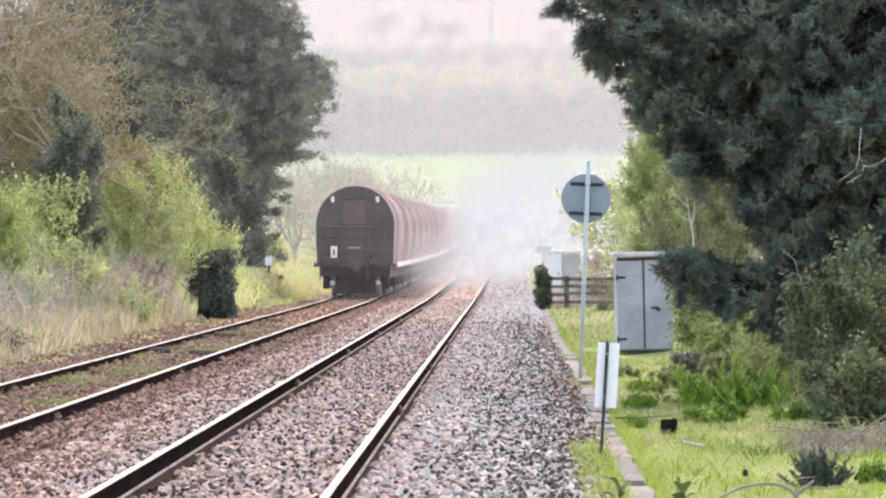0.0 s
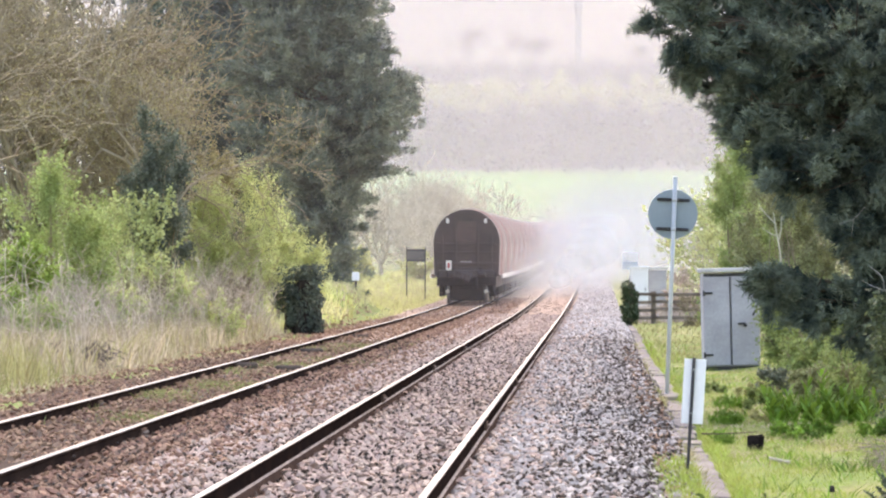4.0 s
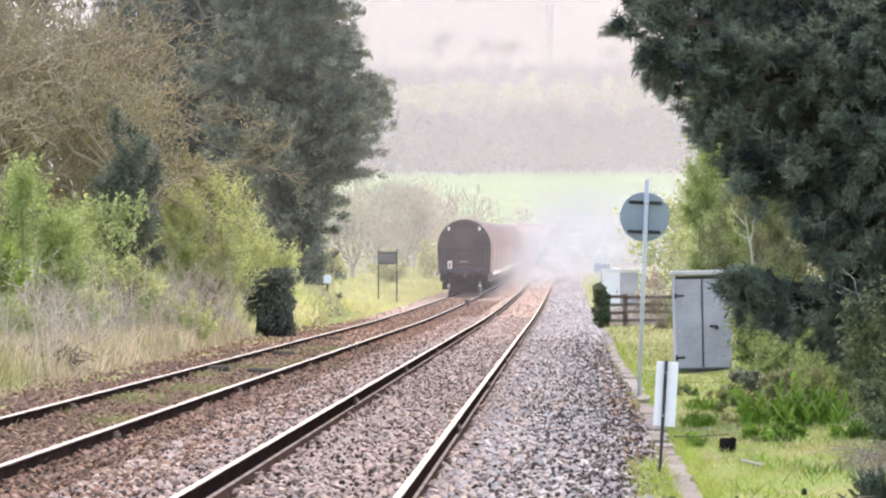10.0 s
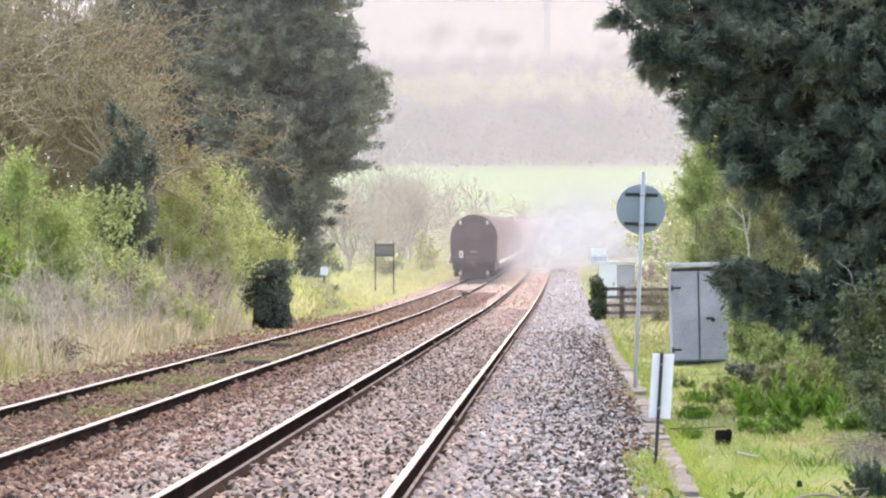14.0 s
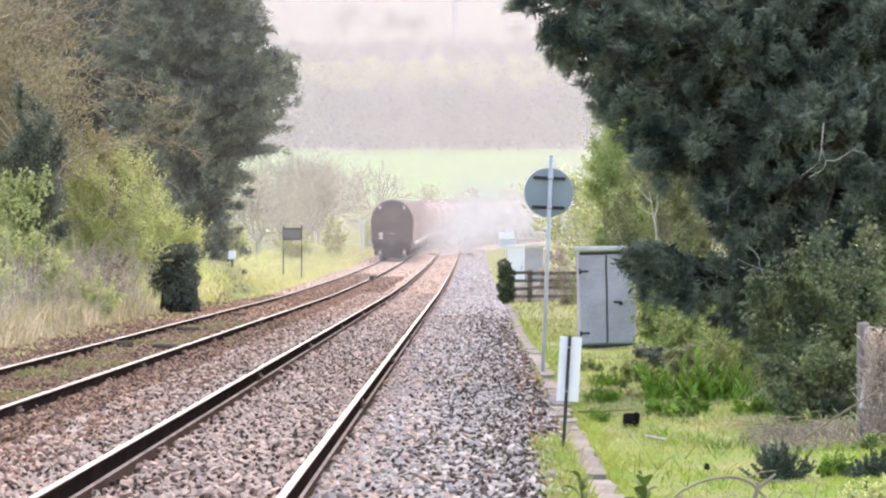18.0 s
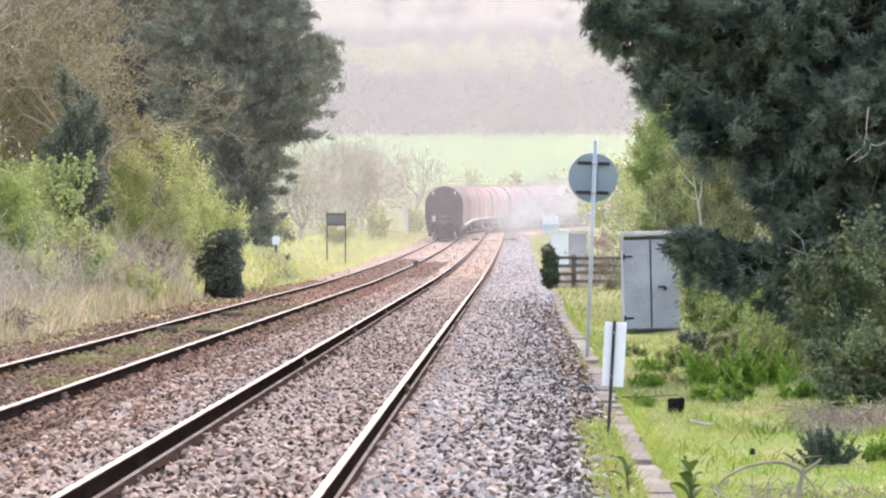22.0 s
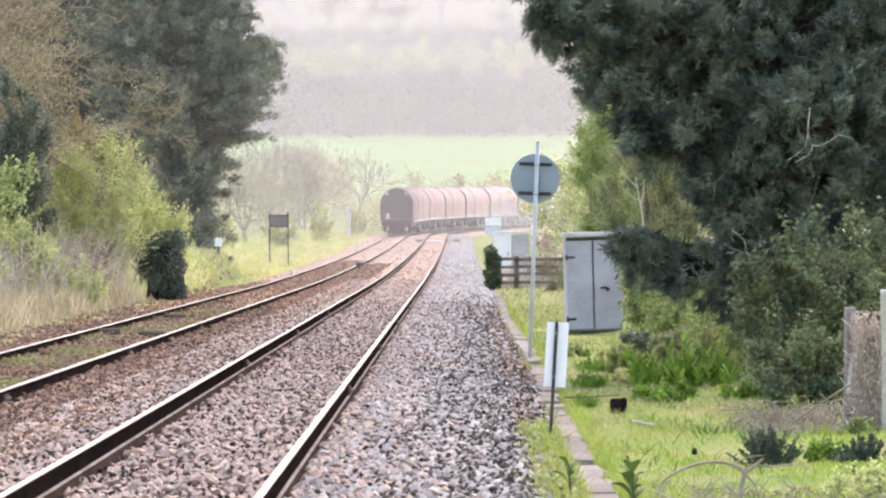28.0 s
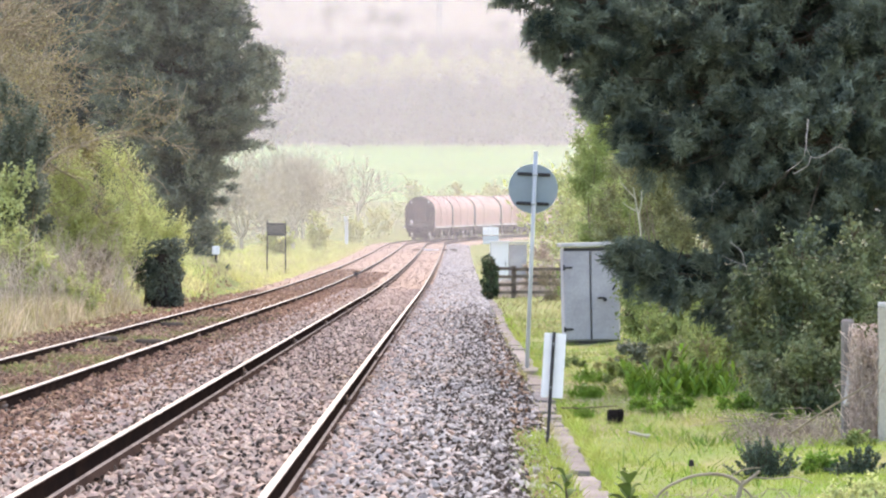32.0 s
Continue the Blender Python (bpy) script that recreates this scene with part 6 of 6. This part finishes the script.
    for k in range(1300):
        y = rng.uniform(80, 128) if k < 1080 else rng.uniform(112, 128)
        x = rng.uniform(-13.8, -8.7) if k < 1080 else rng.uniform(-10.6, -8.6)
        p = np.array([x, y, float(land(x, y)) - 0.05])
        h = rng.uniform(0.5, 1.6) if k % 5 else rng.uniform(1.2, 2.3)
        m = p + np.array([rng.normal(0, 0.1), 0, h * 0.55])
        e = m + np.array([rng.normal(0, 0.24), 0, h * 0.4])
        segs += [(p, m, 0.009, 0.007), (m, e, 0.007, 0.004)]
        for _ in range(4):
            q = m + (e - m) * rng.uniform(0, 1)
            segs.append((q, q + np.array([rng.normal(0, 0.2), 0, rng.uniform(0.05, 0.35)]), 0.006, 0.004))
    tagged(child("dead_stems", limbs_mesh("dead_stems", segs, M_STEM, 3)), "dead upright weed stems at the thicket's edge", "weeds", kind="stuff")


# ---- mid distance and hill ----
M_RIDGE = material("dark_far_twigs", (0.085, 0.07, 0.075), 0.95, vary=0.2, scale=0.2)


def build_far():
    rng = np.random.default_rng(101)
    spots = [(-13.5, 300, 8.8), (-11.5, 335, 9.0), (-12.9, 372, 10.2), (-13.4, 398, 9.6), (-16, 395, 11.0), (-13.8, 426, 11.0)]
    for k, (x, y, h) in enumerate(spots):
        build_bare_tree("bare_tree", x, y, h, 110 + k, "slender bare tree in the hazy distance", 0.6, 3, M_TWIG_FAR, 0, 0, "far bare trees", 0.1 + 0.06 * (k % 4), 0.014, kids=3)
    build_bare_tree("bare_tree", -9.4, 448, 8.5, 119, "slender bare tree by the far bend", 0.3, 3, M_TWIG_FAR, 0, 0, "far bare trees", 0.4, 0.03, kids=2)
    for k, (x, y, r) in enumerate(((-8.9, 416, 1.1), (-10.2, 345, 1.2), (-13, 260, 1.0), (-7.5, 455, 1.5), (-11.2, 300, 1.0))):
        build_bush("green_bush", x, y, (r, r, r), r, 1400, 0.2, M_BANK, "leafing bush beside the far line", 120 + k, 16, 8, group="far bushes")
    for k, (x, y, r) in enumerate(((9, 330, 2.5), (12, 380, 3.0), (16, 420, 3.0), (24, 540, 4.0), (10, 560, 3.5), (-4, 575, 3.0), (3, 590, 2.5), (15, 600, 4))):
        build_bush("hedge_bush", x, y, (r * 1.3, r, r), r * 0.9, 2600, 0.34, M_HAWTHORN if k % 2 else M_WOODS_GREEN, "pale leafing hedge bush in the distance", 130 + k, 18, 6, group="far bushes")

    build_bush("hedge_bush", 2.6, 525, (3.4, 2.5, 2.2), 2.9, 6000, 0.4, M_BANK, "broad yellow-green hedge beyond the bend", 139, 26, 6, group="far bushes")

    def wood(name, n, y0, y1, h, mat, label, per=90, gap=0.0, x0=-0.075, x1=0.075):
        y = rng.uniform(y0, y1, n)
        x = y * rng.uniform(x0, x1, n)
        z = land(x, y)
        hh = h * rng.uniform(0.6, 1.25, n)
        c = np.repeat(np.stack([x, y, z + hh * 0.55], 1), per, 0)
        d = rng.normal(0, 1, (n * per, 3))
        d /= np.linalg.norm(d, axis=1)[:, None]
        p = c + d * np.repeat(hh, per)[:, None] * np.array([[0.5, 0.45, 0.52]]) * rng.uniform(0.3, 1, (n * per, 1))
        v, f = leaf_arrays(rng, p, h * 0.22, 0.7)
        tagged(child(name, mesh_of(name, v, f, mat)), label, "woodland", kind="stuff")

    wood("far_hedge", 170, 906, 935, 5.0, M_WOODS, "dark leafless hedge along the top of the field", 60)
    wood("far_wood", 330, 960, 1150, 7.0, M_WOODS, "bare grey-brown woodland on the hillside", 60)
    wood("budding_wood", 260, 1160, 1330, 6.5, M_WOODS_GREEN, "woodland in yellow-green bud on the hillside", 60)
    wood("ridge_wood", 460, 1400, 1550, 4.0, M_WOODS, "leafless woodland along the ridge", 60)
    for k, (x, h, y) in enumerate(((-43, 16, 1600), (-26, 14.5, 1600), (-19, 13, 1610), (14, 8, 1600), (-70, 9, 1610), (30, 9, 1610))):
        build_bare_tree("ridge_tree", x, y, h, 140 + k, "bare tree standing on the skyline", 0.55, 3, M_RIDGE, 0, 0, "trees on the skyline", 0.3, 0.1, kids=2)
    t = tree_thing("mast", -7.1, 1735, "slim tower with a wider head on the ridge", "tower")
    part("shaft", rod(1.0, 26, (0, 0, 11), 'Z', 16, 0.05), M_MAST, t)
    part("head", rod(1.5, 4.6, (0, 0, 25.4), 'Z', 16, 0.1), M_MAST, t)
    part("mast_rod", rod(0.12, 3, (0, 0, 29.0), 'Z', 6), M_MAST, t)


# ---- haze and dust in the air ----


def curtain(name, w, h, cols=12, bow=0.0, wave=0.0):
    """A gently bowed sheet standing in x and z, one unit each way."""
    v, f = [], []
    for j, i in product(range(5), range(cols + 1)):
        u = 2 * i / cols - 1
        v.append((u * w, bow * u * u + wave * math.sin(3 * u + j), h * j / 4))
    for j, i in product(range(4), range(cols)):
        a = j * (cols + 1) + i
        f.append((a, a + 1, a + cols + 2, a + cols + 1))
    return v, f


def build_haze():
    # standing translucent sheets imitate haze that thickens with distance
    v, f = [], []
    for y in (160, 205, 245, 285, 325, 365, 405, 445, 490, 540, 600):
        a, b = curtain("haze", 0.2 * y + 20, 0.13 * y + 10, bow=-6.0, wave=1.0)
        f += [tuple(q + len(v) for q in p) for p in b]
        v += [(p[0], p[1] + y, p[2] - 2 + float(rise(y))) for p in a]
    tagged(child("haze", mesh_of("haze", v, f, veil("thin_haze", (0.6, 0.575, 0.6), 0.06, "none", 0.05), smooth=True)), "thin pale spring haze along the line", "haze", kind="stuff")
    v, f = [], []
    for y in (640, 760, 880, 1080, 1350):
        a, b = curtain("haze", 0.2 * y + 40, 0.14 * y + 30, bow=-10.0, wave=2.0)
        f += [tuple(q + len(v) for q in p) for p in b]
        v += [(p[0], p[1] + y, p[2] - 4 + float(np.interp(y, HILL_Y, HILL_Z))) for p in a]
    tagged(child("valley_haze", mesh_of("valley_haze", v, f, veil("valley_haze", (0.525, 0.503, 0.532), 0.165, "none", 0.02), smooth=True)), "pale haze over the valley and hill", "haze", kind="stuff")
    # sheets added beyond the ridge to dim and tint the bright sky
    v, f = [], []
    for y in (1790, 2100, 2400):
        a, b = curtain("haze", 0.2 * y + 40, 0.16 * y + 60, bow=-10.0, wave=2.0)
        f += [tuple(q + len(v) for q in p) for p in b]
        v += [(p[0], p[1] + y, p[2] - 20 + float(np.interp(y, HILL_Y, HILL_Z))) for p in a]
    tagged(child("sky_haze", mesh_of("sky_haze", v, f, veil("sky_haze", (0.385, 0.35, 0.352), 0.78, "none", 0.01), smooth=True)), "haze sheets added behind the hill to dim the sky", "haze", kind="stuff")


dust = []


def build_dust():
    """Clouds of dust that the train draws along; each is a bowed veil that thins out to its rim."""
    rng = random.Random(9)
    bm = bmesh.new()
    rings, seg = 7, 28
    grid = [[bm.verts.new((r / rings * math.cos(2 * math.pi * k / seg), 0.25 * (r / rings) ** 2 + 0.05 * math.sin(5 * k * 6.28 / seg) * r / rings, r / rings * math.sin(2 * math.pi * k / seg))) for k in range(seg)] for r in range(1, rings + 1)]
    mid = bm.verts.new((0, 0, 0))
    for k in range(seg):
        bm.faces.new((mid, grid[0][k], grid[0][(k + 1) % seg]))
        for r in range(rings - 1):
            bm.faces.new((grid[r][k], grid[r + 1][k], grid[r + 1][(k + 1) % seg], grid[r][(k + 1) % seg]))
    me = bpy.data.meshes.new("dust_cloud")
    bm.to_mesh(me)
    bm.free()
    for p in me.polygons:
        p.use_smooth = True
    mats = [veil("dust", (0.455, 0.51, 0.55), 0.88, "ball", 1.6, k * 3.3) for k in range(2)] + [veil("thin_dust", (0.46, 0.5, 0.53), 0.4, "ball", 1.6, 8.0)]
    # start along the line, across, height of the middle, size
    clouds = ((201, -1.2, 1.0, 1.8), (210, -0.5, 1.7, 2.7), (232, -0.4, 1.8, 3.4), (250, 0.2, 2.2, 4.2), (268, 0.5, 2.4, 4.8), (288, 0.4, 2.8, 5.4), (308, 1.4, 3.0, 5.8), (330, 0.8, 3.4, 6.6), (352, 3.2, 3.4, 6.8), (374, 3.6, 3.6, 7.2), (394, 6.0, 3.6, 7.6), (414, 9.5, 3.8, 8.0), (300, 4.6, 2.4, 4.8), (346, 7.0, 2.8, 6.0), (177, -2.6, 1.0, 1.9), (185, -2.4, 1.4, 2.2), (193, -2.2, 1.4, 2.4))
    shared = {}
    for k, (s, off, z, r) in enumerate(clouds):
        kind = 2 if k >= len(clouds) - 3 else k % 2
        if kind not in shared:
            shared[kind] = me.copy()
            shared[kind].materials.append(mats[kind])
        ob = new("dust_cloud", shared[kind])
        ob.scale = (r * 1.25, r, r)
        tagged(ob, "pale cloud of dust drawn along by the train", "dust", "dust clouds")
        dust.append((ob, s, off, z))


def dust_pose(s, off, z):
    x, y, h, a = line_at(s, off)
    return pose(x, y, h + z, 0, 0, -math.degrees(a) * 0.5)


build_speed_sign()
build_marker()
build_cabinet()
build_fence()
build_white_cabinets()
build_notice()
build_crossing()
build_pine_right()
build_left_side()
build_right_side()
build_grass()
build_far()
build_haze()
build_dust()
build_trough()


def build_near_stones():
    """The ballast stones nearest by, each a piece of its own on the bed."""
    rng = np.random.default_rng(17)
    tri = [(0, 5, 4), (0, 1, 5), (1, 3, 5), (1, 2, 3), (2, 4, 3), (2, 0, 4), (6, 4, 5), (6, 5, 3), (6, 3, 4), (0, 2, 1)]
    base = np.array([(1, 0, -.5), (-.5, .87, -.5), (-.5, -.87, -.5), (-.9, 0, .35), (.45, -.8, .4), (.45, .8, .4), (0, 0, .85)])
    kinds = [mesh_of("stone", base * rng.uniform(0.7, 1.25, (7, 1)) * rng.uniform(0.75, 1.1, (1, 3)), tri, m) for m in (M_STONE_SINGLE, M_STONE_SINGLE, M_STONE_SINGLE, M_STONE_BROWN, M_STONE_BROWN)]
    for _ in range(300):
        grey = rng.uniform() < 0.62
        x, y = (rng.uniform(-0.95, 0.6), rng.uniform(29.5, 38)) if grey else (rng.uniform(-2.5, -1.35), rng.uniform(32, 40))
        s = 0.036 * rng.uniform(0.6, 1.4)
        ob = child("stone", kinds[rng.integers(0, 3) if grey else rng.integers(3, 5)], bed_near, pose(x, y, float(bed_height(x)) + 0.03, *rng.uniform(0, 360, 3)))
        ob.scale = (s, s, s)


M_STONE_SINGLE = material("loose_grey_stone", (0.42, 0.365, 0.325), 0.95, vary=0.2, scale=4, obj=0.4, second=(0.38, 0.32, 0.285), spec=0.03)
build_near_stones()

FLASHES = (0.5, 9.0, 15.5, 23.0, 30.0)


def motions():
    for k, w in enumerate(wagons):
        walk(w, [(t, wagon_pose(train_s(t) + PITCH * k)) for t in range(0, 33)])
    for ob, s, off, z in dust:
        walk(ob, [(t, dust_pose(s + 7.2 * t + 0.03 * t * t, off - 0.6 + 0.035 * max(0, t - 15) ** 2, z + 0.02 * t)) for t in range(0, 33, 2)])
    # an added flap swings clear of the always-glowing lens for each flash
    rows = [(0.0, 0.0)]
    for f in FLASHES:
        rows += [(f - 0.2, 0.0), (f - 0.1, -86.0), (f + 0.1, -86.0), (f + 0.2, 0.0)]
    walk(shutter, [(t, pose(-0.833, 0.032, 1.55, 0, 0, a)) for t, a in rows + [(32.0, 0.0)]])


motions()
